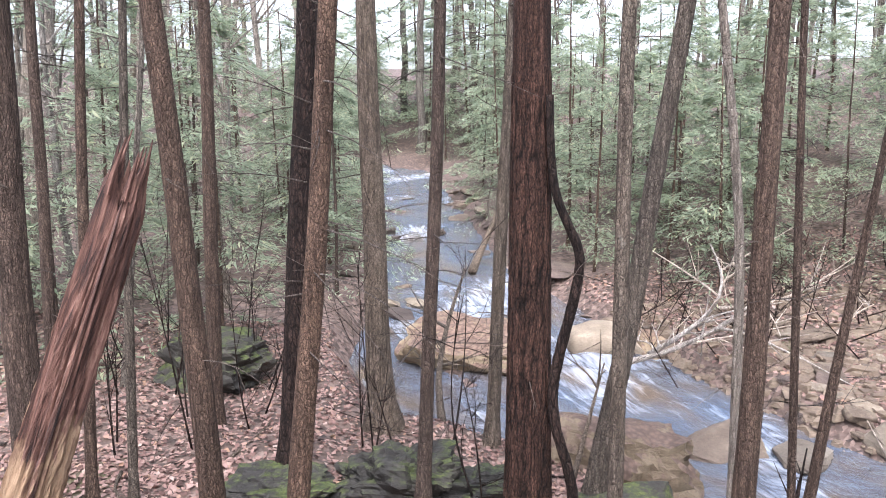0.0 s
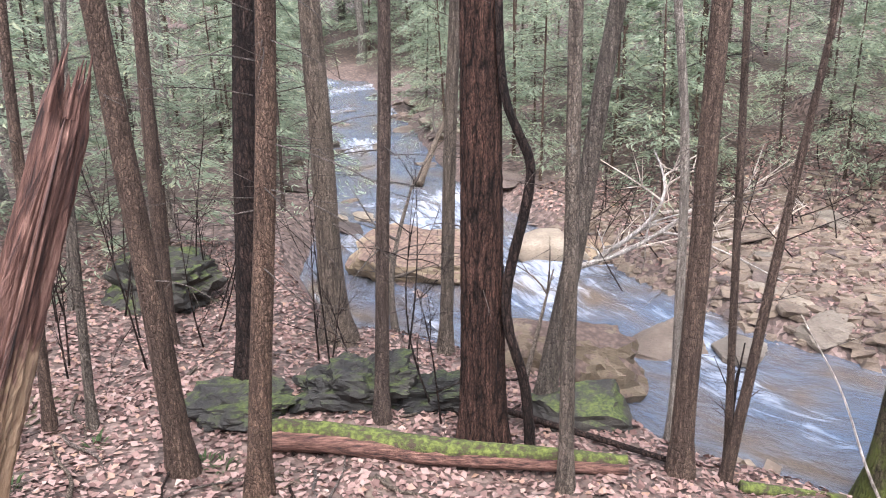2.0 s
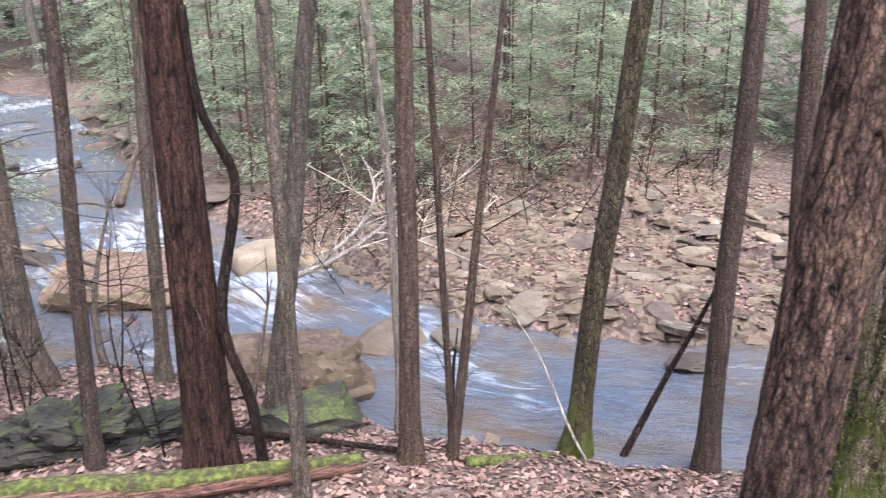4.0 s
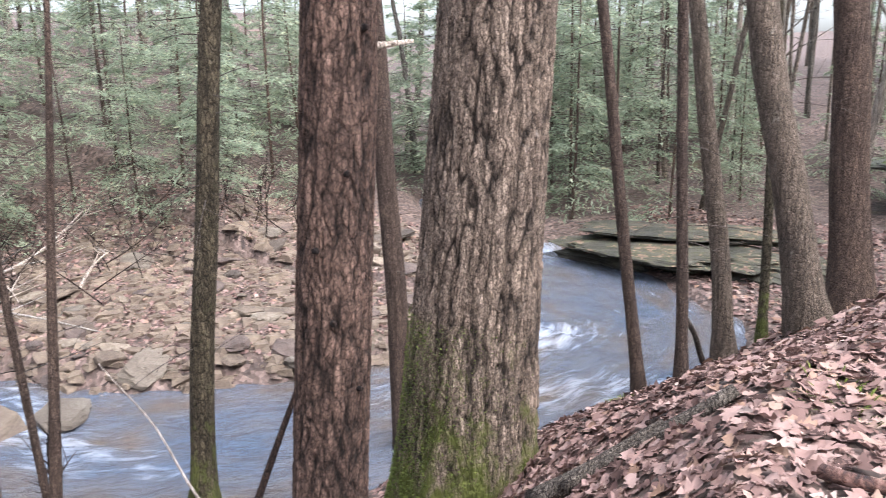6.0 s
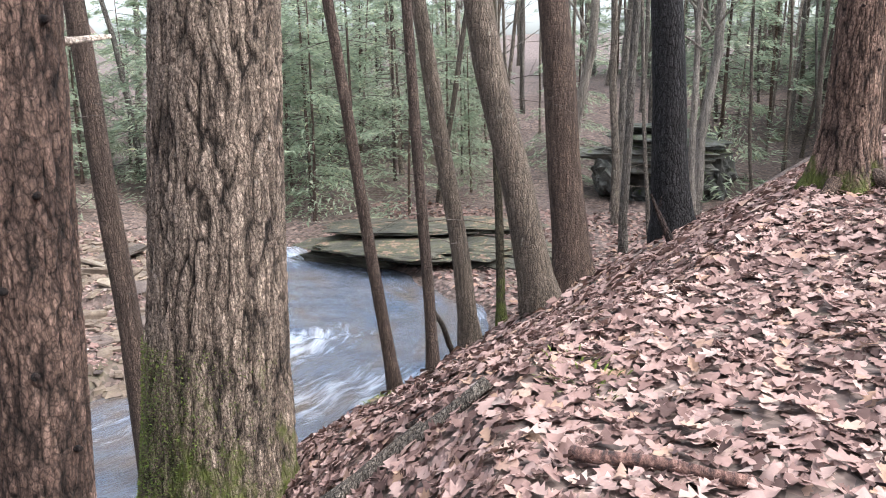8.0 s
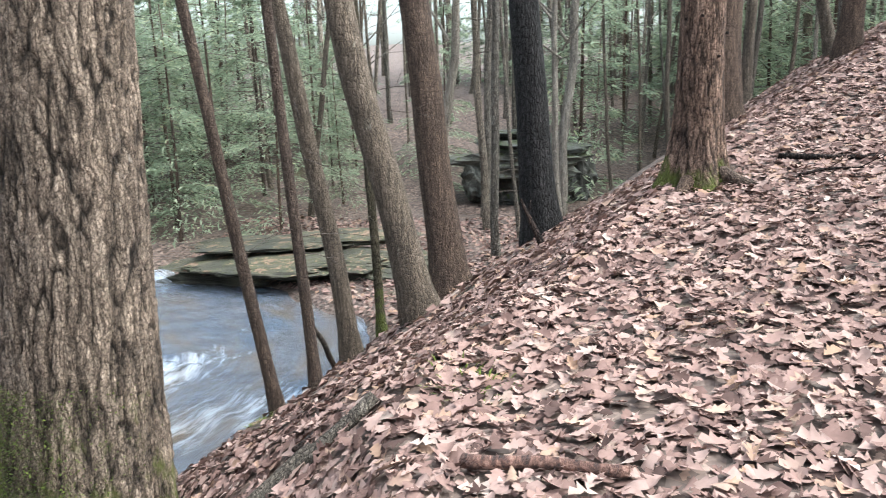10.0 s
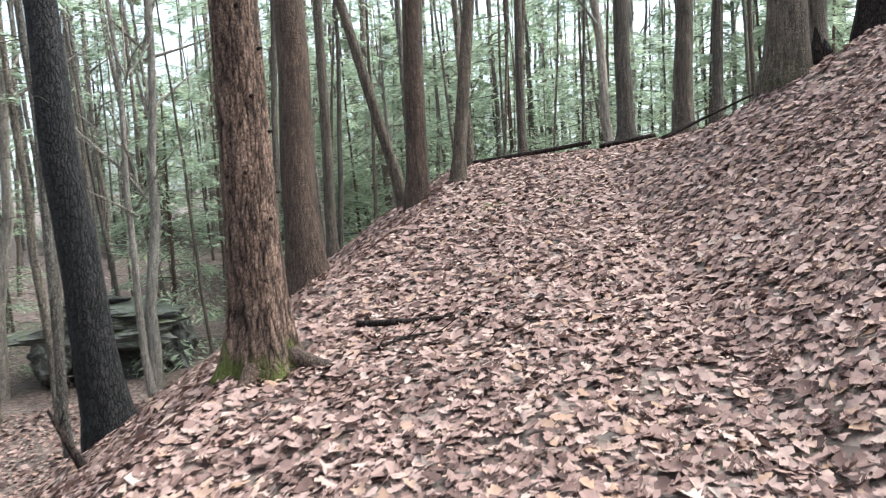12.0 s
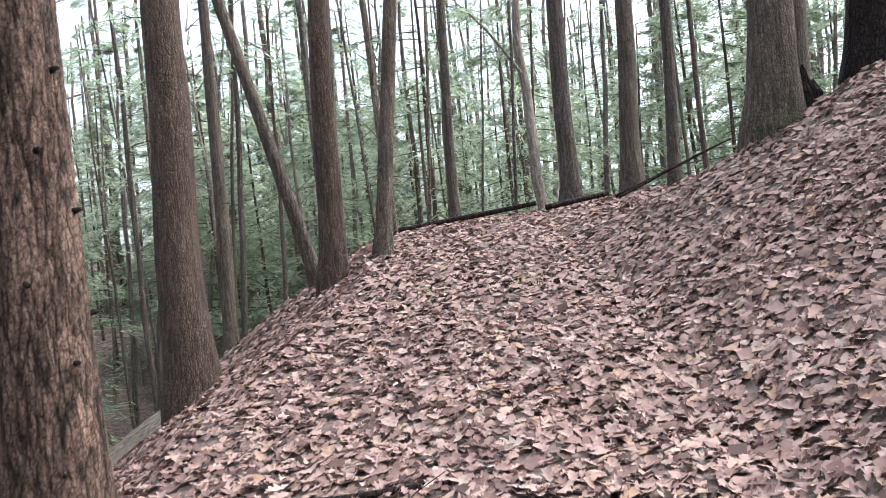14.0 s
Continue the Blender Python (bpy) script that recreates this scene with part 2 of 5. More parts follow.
def litter_ground():
    m, n, l, p = material("leaf_litter_ground")
    bits = tex(n, l, 11.0, (1, 1, 1), 3, "F1")
    co = n.new("ShaderNodeTexCoord")
    v = n.new("ShaderNodeTexVoronoi")
    v.inputs["Scale"].default_value = 12.0
    l.new(co.outputs["Object"], v.inputs["Vector"])
    sep = n.new("ShaderNodeSeparateColor")
    l.new(v.outputs["Color"], sep.inputs[0])
    c = ramp(n, l, sep.outputs[0], [(0.0, (0.031, 0.020, 0.016)), (0.4, (0.088, 0.058, 0.046)), (0.8, (0.150, 0.101, 0.083)), (1.0, (0.211, 0.150, 0.124))])
    soil = ramp(n, l, tex(n, l, 1.1, (1, 1, 1), 8), [(0.40, (0, 0, 0)), (0.62, (1, 1, 1))])
    c = mixed(n, l, soil, c, mixed(n, l, 0.55, c, (0.068, 0.046, 0.034)))
    green = ramp(n, l, tex(n, l, 0.55, (1, 1, 1), 7), [(0.63, (0, 0, 0)), (0.75, (0.7, 0.7, 0.7))])
    c = mixed(n, l, green, c, (0.10, 0.105, 0.035))
    l.new(c, p.inputs["Base Color"])
    p.inputs["Roughness"].default_value = 0.8
    relief(n, l, p, bits, 0.8, 0.05)
    return m


GROUND = litter_ground()


def leaf_material(name, stops, through_light=0.15):
    m, n, l, p = material(name)
    g = n.new("ShaderNodeNewGeometry")
    c = ramp(n, l, g.outputs["Random Per Island"], stops)
    vein = tex(n, l, 30, (1, 1, 1), 4)
    c = mixed(n, l, 0.35, c, ramp(n, l, vein, [(0.3, (0.6, 0.58, 0.56)), (0.7, (1.25, 1.25, 1.25))]), "MULTIPLY")
    l.new(c, p.inputs["Base Color"])
    p.inputs["Roughness"].default_value = 0.75
    p.inputs["Specular IOR Level"].default_value = 0.12
    if through_light:
        t = n.new("ShaderNodeBsdfTranslucent")
        l.new(c, t.inputs["Color"])
        mx = n.new("ShaderNodeMixShader")
        mx.inputs[0].default_value = through_light
        l.new(p.outputs[0], mx.inputs[1])
        l.new(t.outputs[0], mx.inputs[2])
        l.new(mx.outputs[0], n["Material Output"].inputs["Surface"])
    return m


DEAD_LEAF = leaf_material("fallen_oak_leaves", [(0.0, (0.050, 0.031, 0.027)), (0.18, (0.135, 0.082, 0.070)), (0.5, (0.245, 0.157, 0.135)),
                                                (0.85, (0.305, 0.213, 0.185)), (0.94, (0.275, 0.172, 0.118)), (1.0, (0.35, 0.275, 0.24))], 0.1)
NEEDLES = leaf_material("hemlock_needles", [(0.0, (0.17, 0.21, 0.145)), (0.5, (0.29, 0.345, 0.245)), (0.85, (0.38, 0.43, 0.31)), (1.0, (0.45, 0.46, 0.29))], 0.62)
FERN = leaf_material("low_green_leaves", [(0.0, (0.023, 0.040, 0.017)), (1.0, (0.056, 0.079, 0.033))], 0.25)
MOSS_TUFT = leaf_material("moss", [(0.0, (0.040, 0.055, 0.013)), (1.0, (0.125, 0.15, 0.032))], 0.1)


def stone_material(name, stops, moss, litter=0.0):
    m, n, l, p = material(name)
    big = tex(n, l, 2.0, (1, 1, 1), 8)
    fine = tex(n, l, 22.0, (1, 1, 2.5), 8)
    c = ramp(n, l, big, stops)
    c = mixed(n, l, 0.6, c, ramp(n, l, fine, [(0.3, (0.6, 0.58, 0.56)), (0.7, (1.2, 1.2, 1.2))]), "MULTIPLY")
    g = n.new("ShaderNodeNewGeometry")
    sep = n.new("ShaderNodeSeparateXYZ")
    l.new(g.outputs["Normal"], sep.inputs[0])
    add = n.new("ShaderNodeMath")
    add.operation = "MULTIPLY_ADD"
    l.new(sep.outputs[2], add.inputs[0])
    add.inputs[1].default_value = 0.22
    l.new(tex(n, l, 3.1, (1, 1, 1), 8, rough=0.7), add.inputs[2])
    if moss > 0:
        c = mixed(n, l, ramp(n, l, add.outputs[0], [(0.86 - moss * 0.4, (0, 0, 0)), (0.96 - moss * 0.4, (1, 1, 1))]), c,
                  ramp(n, l, fine, [(0.35, (0.012, 0.018, 0.005)), (0.62, (0.060, 0.078, 0.016))]))
    if litter > 0:
        dry = ramp(n, l, tex(n, l, 14, (1, 1, 1), 3, "F1"), [(0.2, (0.20, 0.135, 0.10)), (0.7, (0.10, 0.062, 0.045))])
        c = mixed(n, l, ramp(n, l, add.outputs[0], [(0.80 - litter * 0.3, (0, 0, 0)), (0.84 - litter * 0.3, (1, 1, 1))]), c, dry)
    ob = n.new("ShaderNodeObjectInfo")
    tint = ramp(n, l, ob.outputs["Random"], [(0.0, (0.55, 0.54, 0.54)), (0.5, (0.95, 0.92, 0.88)), (1.0, (1.35, 1.29, 1.18))])
    l.new(mixed(n, l, 1.0, c, tint, "MULTIPLY"), p.inputs["Base Color"])
    p.inputs["Roughness"].default_value = 0.75
    relief(n, l, p, fine, 0.7, 0.03)
    return m


SANDSTONE = stone_material("tan_sandstone", [(0.25, (0.056, 0.040, 0.030)), (0.5, (0.112, 0.086, 0.066)), (0.75, (0.191, 0.155, 0.119))], 0.0)
SANDSTONE_PALE = stone_material("pale_sandstone", [(0.25, (0.105, 0.083, 0.063)), (0.5, (0.180, 0.150, 0.118)), (0.75, (0.265, 0.235, 0.195))], 0.10)
ROCK_ORANGE = stone_material("ochre_boulder_stone", [(0.25, (0.152, 0.109, 0.069)), (0.5, (0.231, 0.178, 0.115)), (0.75, (0.284, 0.238, 0.165))], 0.30, 0.62)
ROCK_MOSSY = stone_material("mossy_dark_rock", [(0.25, (0.009, 0.008, 0.007)), (0.5, (0.019, 0.017, 0.014)), (0.75, (0.055, 0.051, 0.043))], 0.52)
ROCK_CLIFF = stone_material("dark_cliff_stone", [(0.25, (0.020, 0.020, 0.018)), (0.5, (0.059, 0.061, 0.056)), (0.75, (0.172, 0.178, 0.165))], 0.42)
ROCK_LEDGE = stone_material("layered_ledge_stone", [(0.25, (0.014, 0.014, 0.010)), (0.5, (0.038, 0.036, 0.025)), (0.75, (0.085, 0.078, 0.056))], 0.38, 0.12)
MUD_STONE = stone_material("wet_reddish_stone", [(0.25, (0.053, 0.038, 0.033)), (0.5, (0.106, 0.078, 0.066)), (0.75, (0.165, 0.125, 0.106))], 0.0)


def moss_material():
    m, n, l, p = material("bright_log_moss")
    c = ramp(n, l, tex(n, l, 15, (1, 1, 1), 8), [(0.38, (0.044, 0.028, 0.018)), (0.48, (0.052, 0.060, 0.014)), (0.62, (0.120, 0.144, 0.028)), (0.78, (0.208, 0.232, 0.056))])
    l.new(c, p.inputs["Base Color"])
    p.inputs["Roughness"].default_value = 0.95
    relief(n, l, p, tex(n, l, 60, (1, 1, 1), 6), 1.0, 0.02)
    return m


MOSS = moss_material()


def water_material():
    m, n, l, p = material("creek_water")
    flow = n.new("ShaderNodeAttribute")
    flow.attribute_name = "flow"

    def streak(scale, stretch, detail=6.0):
        mp = n.new("ShaderNodeMapping")
        mp.inputs["Scale"].default_value = stretch
        l.new(flow.outputs["Vector"], mp.inputs["Vector"])
        t = n.new("ShaderNodeTexNoise")
        t.inputs["Scale"].default_value, t.inputs["Detail"].default_value, t.inputs["Roughness"].default_value = scale, detail, 0.62
        t.inputs["Distortion"].default_value = 0.25
        l.new(mp.outputs[0], t.inputs["Vector"])
        return t.outputs[0]

    fine = streak(3.4, (0.42, 1.7, 1), 8.0)
    at = n.new("ShaderNodeAttribute")
    at.attribute_name = "riffle"
    add = n.new("ShaderNodeMath")
    l.new(at.outputs["Fac"], add.inputs[0])
    l.new(fine, add.inputs[1])
    white = ramp(n, l, add.outputs[0], [(0.64, (0, 0, 0)), (1.02, (0.8, 0.8, 0.8))])
    depth = ramp(n, l, streak(0.8, (0.6, 1.3, 1), 6), [(0.36, (0.12, 0.16, 0.23)), (0.52, (0.165, 0.175, 0.205)), (0.66, (0.19, 0.145, 0.105))])
    l.new(mixed(n, l, white, depth, (0.55, 0.60, 0.68)), p.inputs["Base Color"])
    tr = n.new("ShaderNodeMapRange")
    tr.inputs[3].default_value, tr.inputs[4].default_value = 0.5, 0.0
    l.new(white, tr.inputs[0])
    l.new(tr.outputs[0], p.inputs["Transmission Weight"])
    p.inputs["IOR"].default_value = 1.33
    p.inputs["Roughness"].default_value = 0.13
    relief(n, l, p, streak(3.4, (0.7, 1.3, 1), 6), 0.9, 0.09)
    return m


WATER = water_material()
# ---- builders ----
def z_at(x, y):
    return float(height(x, y))


def mesh_of(name, verts, faces, mats, smoothed=True, index=None):
    me = bpy.data.meshes.new(name)
    me.from_pydata([tuple(p) for p in verts], [], [tuple(f) for f in faces])
    for m in (mats if isinstance(mats, (list, tuple)) else [mats]):
        me.materials.append(m)
    if index is not None:
        me.polygons.foreach_set("material_index", index)
    me.polygons.foreach_set("use_smooth", [smoothed] * len(me.polygons))
    me.update()
    return me


def part(name, me, parent, label=""):
    ob = new(name, me)
    ob.parent = parent
    return tagged(ob, label)


def thing(name, x, y, z, label, category, group="", turn=0.0):
    ob = new(name)
    ob.empty_display_size = 0.1
    ob.matrix_world = pose(x, y, z, 0, 0, turn)
    return tagged(ob, label, category, group)


def tube(points, radii, sides=8, rough=0.0, seed=0, capped=True):
    """Verts and faces of a tapering, slightly uneven tube along points."""
    rng = np.random.default_rng(seed)
    pts = np.asarray(points, float)
    k = len(pts)
    tang = np.gradient(pts, axis=0)
    tang /= np.linalg.norm(tang, axis=1)[:, None] + 1e-9
    ref = np.array([1.0, 0, 0]) if abs(tang[0][0]) < 0.8 else np.array([0, 1.0, 0])
    a1 = np.cross(tang, ref)
    a1 /= np.linalg.norm(a1, axis=1)[:, None] + 1e-9
    a2 = np.cross(tang, a1)
    ang = np.arange(sides) * 2 * math.pi / sides
    bump = np.ones((k, sides))
    if rough:
        f = rng.uniform(0, 6.28, 6)
        s = np.arange(k)[:, None]
        bump += rough * (np.sin(2 * ang[None] + f[0] + 0.21 * s) * 0.5 + np.sin(3 * ang[None] + f[1] - 0.13 * s) * 0.5
                         + np.sin(5 * ang[None] + f[2] + 0.4 * s) * 0.3)
        bump += rng.normal(0, rough * 0.25, (k, sides))
    ring = (np.cos(ang)[None, :, None] * a1[:, None] + np.sin(ang)[None, :, None] * a2[:, None])
    verts = (pts[:, None] + ring * (np.asarray(radii)[:, None] * bump)[:, :, None]).reshape(-1, 3)
    i, j = np.meshgrid(np.arange(k - 1), np.arange(sides), indexing="ij")
    n = (j + 1) % sides
    faces = np.stack([i * sides + j, i * sides + n, (i + 1) * sides + n, (i + 1) * sides + j], -1).reshape(-1, 4).tolist()
    if capped:
        faces.append(list(range(sides))[::-1])
        faces.append(list(range((k - 1) * sides, k * sides)))
    return verts, faces


def join(pieces):
    verts, faces, base = [], [], 0
    for v, f in pieces:
        verts.append(np.asarray(v))
        faces.extend([[q + base for q in g] for g in f])
        base += len(v)
    return (np.concatenate(verts) if verts else np.zeros((0, 3))), faces


def dead_twigs(rng, tall, r, lean, low, count, long):
    """Bare, drooping dead branches with a few side twigs, as on shaded hemlock trunks."""
    out = []
    for _ in range(count):
        h = rng.uniform(low, tall)
        az = rng.uniform(0, 2 * math.pi)
        size = rng.uniform(0.3, 1.0) * long
        at = np.array([lean[0] * h, lean[1] * h, h])
        d = np.array([math.cos(az), math.sin(az), rng.uniform(-0.25, 0.45)])
        bend = rng.normal(0, 0.16, 3) + np.array([0, 0, -0.25])
        s = np.linspace(0, 1, 5)[:, None]
        pts = at + d * r * 0.7 + s * d * size + s * s * bend * size
        rad = np.linspace(0.0085, 0.002, 5) * (0.6 + size * 0.4)
        out.append(tube(pts, rad, 3, capped=False))
        for _ in range(rng.integers(0, 4)):
            q = pts[rng.integers(1, 4)]
            e = d * 0.5 + rng.normal(0, 0.5, 3)
            s2 = np.linspace(0, 1, 3)[:, None]
            out.append(tube(q + s2 * e * size * 0.45, np.linspace(0.004, 0.0015, 3), 3, capped=False))
    return join(out)


def hemlock_foliage(rng, low, tall, reach, boughs, leaves, leaf=0.11, lean=(0, 0), axis=None):
    """Flat drooping sprays of needles on boughs, ragged and with gaps. Returns verts and faces of sprays and boughs."""
    quads, wood = [], []
    for b in range(boughs):
        f = (b + rng.uniform(0, 1)) / boughs
        h = low + f * (tall - low)
        if h > 8.5 and rng.random() < 0.62:
            continue
        size = reach * (1.0 - 0.72 * f) * rng.uniform(0.45, 1.15)
        az = rng.uniform(0, 2 * math.pi)
        out = np.array([math.cos(az), math.sin(az), 0.0])
        side = np.array([-out[1], out[0], 0.0])
        rise, droop = rng.uniform(0.0, 0.25), rng.uniform(0.2, 0.55)
        base = np.array([lean[0] * h, lean[1] * h, h])
        s = np.linspace(0, 1, 3)[:, None]
        wood.append(tube(base + s * out * size + np.array([0, 0, 1.0]) * (rise * s - droop * s * s) * size, np.linspace(0.014, 0.003, 3), 3, capped=False))
        k = int(leaves * rng.uniform(0.5, 1.3))
        t = np.sqrt(rng.uniform(0.04, 1, k))
        half = 0.42 * size * np.sin(np.clip(t, 0, 1) * 2.7) + 0.04
        w = np.round(rng.uniform(-1, 1, k) * 4) / 4 * half + rng.normal(0, 0.03, k)
        p = base + out * (t * size)[:, None] + side * w[:, None]
        p[:, 2] += (rise * t - droop * t * t) * size - np.abs(w) * 0.25 + rng.normal(0, 0.035, k)
        d = out * rng.uniform(0.3, 1, k)[:, None] + side * (np.sign(w) * rng.uniform(0.2, 1, k))[:, None] + rng.normal(0, 0.22, (k, 3))
        d[:, 2] -= 0.2
        d /= np.linalg.norm(d, axis=1)[:, None]
        n = np.cross(d, np.array([0, 0, 1.0]) + rng.normal(0, 0.35, (k, 3)))
        n /= np.linalg.norm(n, axis=1)[:, None] + 1e-6
        ll = leaf * rng.uniform(0.6, 1.5, k)[:, None]
        ww = ll * rng.uniform(0.09, 0.17, k)[:, None]
        quads.append(np.stack([p - d * ll * 0.5 - n * ww, p - d * ll * 0.2 + n * ww, p + d * ll * 0.6], 1))
    q = np.concatenate(quads).reshape(-1, 3)
    return (q, np.arange(len(q)).reshape(-1, 3).tolist()), join(wood)


TREE_SEED = [11]


def trunk_mesh(r, tall, lean, bark, seed, flare=1.5, sides=14, bend=0.0, rough=0.05, top=0.45, curve=0.0):
    rng = np.random.default_rng(seed)
    k = int(max(10, tall * (2.2 if sides > 8 else 1.0)))
    s = np.linspace(0, 1, k) ** 1.25
    h = s * (tall + 0.5) - 0.5
    ph = rng.uniform(0, 6.28, 4)
    x = lean[0] * h + curve * np.clip(h, 0, 9) ** 2 + bend * r * (np.sin(h * 0.8 + ph[0]) - math.sin(ph[0])) + bend * r * 0.5 * np.sin(h * 1.9 + ph[1])
    y = lean[1] * h + bend * r * (np.sin(h * 0.7 + ph[2]) - math.sin(ph[2])) + bend * r * 0.5 * np.sin(h * 2.1 + ph[3])
    rad = r * (1 - (1 - top) * np.clip(h / tall, 0, 1)) * (1 + (flare - 1) * np.exp(-np.clip(h, 0, 99) / (1.4 * r + 0.05)))
    v, f = tube(np.stack([x, y, h], 1), rad, sides, rough, seed)
    return mesh_of("trunk", v, f, bark)


def fissured_trunk(r, tall, lean, bark, seed, flare, deep, spacing, flare_height=1.6):
    """A near trunk with its bark ridges and cracks as real relief, and lobed roots at the foot."""
    rng = np.random.default_rng(seed)
    sides = 210 if r > 0.3 else 140
    h = np.concatenate([np.arange(-0.5, 4.6, 0.022), np.linspace(4.65, tall, 16)])
    ang = np.arange(sides) * 2 * math.pi / sides
    ph = rng.uniform(0, 6.28, 3)
    foot = np.exp(-np.clip(h, 0, 99) / (flare_height * r))
    R = r * (1 - 0.5 * np.clip(h / tall, 0, 1))[:, None] * (1 + (flare - 1) * foot[:, None] * (1 + 0.35 * np.sin(4 * ang + ph[0])[None] + 0.2 * np.sin(7 * ang + ph[1])[None]))
    R = R * (1 + 0.03 * np.sin(2 * ang[None] + ph[2] + 0.5 * h[:, None]))
    rel = np.zeros_like(R)
    off = Vector(rng.uniform(-30, 30, 3))
    f = 1.0 / spacing
    for i, z in enumerate(h):
        if z > 4.6:
            continue
        for j in range(sides):
            cx, cy = math.cos(ang[j]) * r * f, math.sin(ang[j]) * r * f
            q = Vector((cx, cy, z * f * 0.13)) + off
            sway = noise.noise(Vector((cx * 0.5, cy * 0.5, z * f * 0.4)) - off)
            a = abs(noise.noise(q + Vector((0.5 * sway, 0.5 * sway, 0))))
            c = abs(noise.noise(Vector((cx * 1.2, cy * 1.2, z * f * 0.75)) + off * 2.0))
            b = noise.noise(q * 3.1 + Vector((0, 0, z * f * 1.2)))
            rel[i, j] = min(1.0, a * 4.8) * (0.6 + 0.4 * min(1.0, c * 5.0)) + 0.28 * b
    R = R + deep * (rel - 0.6)
    X = lean[0] * h[:, None] + R * np.cos(ang)[None]
    Y = lean[1] * h[:, None] + R * np.sin(ang)[None]
    v = np.stack([X, Y, np.repeat(h[:, None], sides, 1)], -1).reshape(-1, 3)
    k = len(h)
    i, j = np.meshgrid(np.arange(k - 1), np.arange(sides), indexing="ij")
    n = (j + 1) % sides
    me = mesh_of("trunk", v, np.stack([i * sides + j, i * sides + n, (i + 1) * sides + n, (i + 1) * sides + j], -1).reshape(-1, 4).tolist(), bark)
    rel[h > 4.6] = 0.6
    # relief depth, read by the bark colour to paint shade into the furrows
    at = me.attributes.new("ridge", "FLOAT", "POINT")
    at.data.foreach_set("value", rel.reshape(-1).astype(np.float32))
    return me


def tree(x, y, r, lean=(0, 0), bark=None, label="", tall=11.0, twigs=24, twig_low=1.5, twig_long=0.9, crown=0, flare=1.5, bend=0.12, sides=14, rough=0.05,
         category="tree", group="", name="hemlock_tree", top=0.45, crown_low=6.0, reach=2.2, twig_mat=None, ridges=None, curve=0.0):
    TREE_SEED[0] += 1
    seed = TREE_SEED[0]
    rng = np.random.default_rng(seed)
    t = thing(name, x, y, z_at(x, y), label, category, group)
    if ridges:
        part("trunk", fissured_trunk(r, tall, lean, bark, seed, flare, *ridges), t)
    else:
        part("trunk", trunk_mesh(r, tall, lean, bark or BARK_HEMLOCK, seed, flare, sides, bend, rough, top, curve), t)
    if twigs:
        v, f = dead_twigs(rng, tall * 0.9, r, lean, twig_low, twigs, twig_long)
        tagged(part("deadwood", mesh_of("deadwood", v, f, twig_mat or TWIG), t, "thin bare grey dead branches"), kind="stuff")
    if crown:
        (v, f), (wv, wf) = hemlock_foliage(rng, crown_low, tall + 1.0, reach, crown, 90, 0.14, lean)
        tagged(part("crown", mesh_of("crown", v, f, NEEDLES, False), t, "soft green needle sprays"), kind="stuff")
        tagged(part("crown_wood", mesh_of("crown_wood", wv, wf, TWIG), t), kind="stuff")
    return t


def rock_mesh(seed, sx, sy, sz, mat, layered=0.0, cuts=3, rough=0.16):
    """A weathered stone: a rounded box, cut by random flat faces and roughened."""
    rng = np.random.default_rng(seed)
    bm = bmesh.new()
    bmesh.ops.create_cube(bm, size=2.0)
    bmesh.ops.subdivide_edges(bm, edges=bm.edges[:], cuts=cuts, use_grid_fill=True)
    planes = [(Vector(rng.normal(0, 1, 3)).normalized(), rng.uniform(0.72, 1.0)) for _ in range(7)]
    off = Vector(rng.uniform(-50, 50, 3))
    for v in bm.verts:
        p = v.co.copy()
        p = p.lerp(p.normalized() * 1.25, 0.42)
        for n, d in planes:
            over = p.dot(n) - d
            if over > 0:
                p -= n * over
        p += p.normalized() * rough * noise.fractal(p * 1.3 + off, 1.0, 2.0, 4)
        p += p.normalized() * rough * 0.35 * noise.noise(p * 5.0 + off)
        if layered:
            step = math.sin((p.z + 0.25 * noise.noise(p * 0.9 + off)) * layered)
            p.x *= 1 + 0.05 * step
            p.y *= 1 + 0.05 * step
        v.co = Vector((p.x * sx, p.y * sy, p.z * sz))
    me = bpy.data.meshes.new("stone")
    bm.to_mesh(me)
    bm.free()
    me.materials.append(mat)
    me.polygons.foreach_set("use_smooth", [rough < 0.1] * len(me.polygons))
    return me


def rock(name, x, y, sx, sy, sz, mat, label, seed, sink=0.3, turn=0.0, tilt=(0, 0), category="rock", group="", layered=0.0, cuts=7, rough=0.16, z=None):
    ob = new(name, rock_mesh(seed, sx, sy, sz, mat, layered, cuts, rough))
    ob.matrix_world = pose(x, y, (z_at(x, y) if z is None else z) + sz * (1 - 2 * sink), tilt[0], tilt[1], turn)
    return tagged(ob, label, category, group)


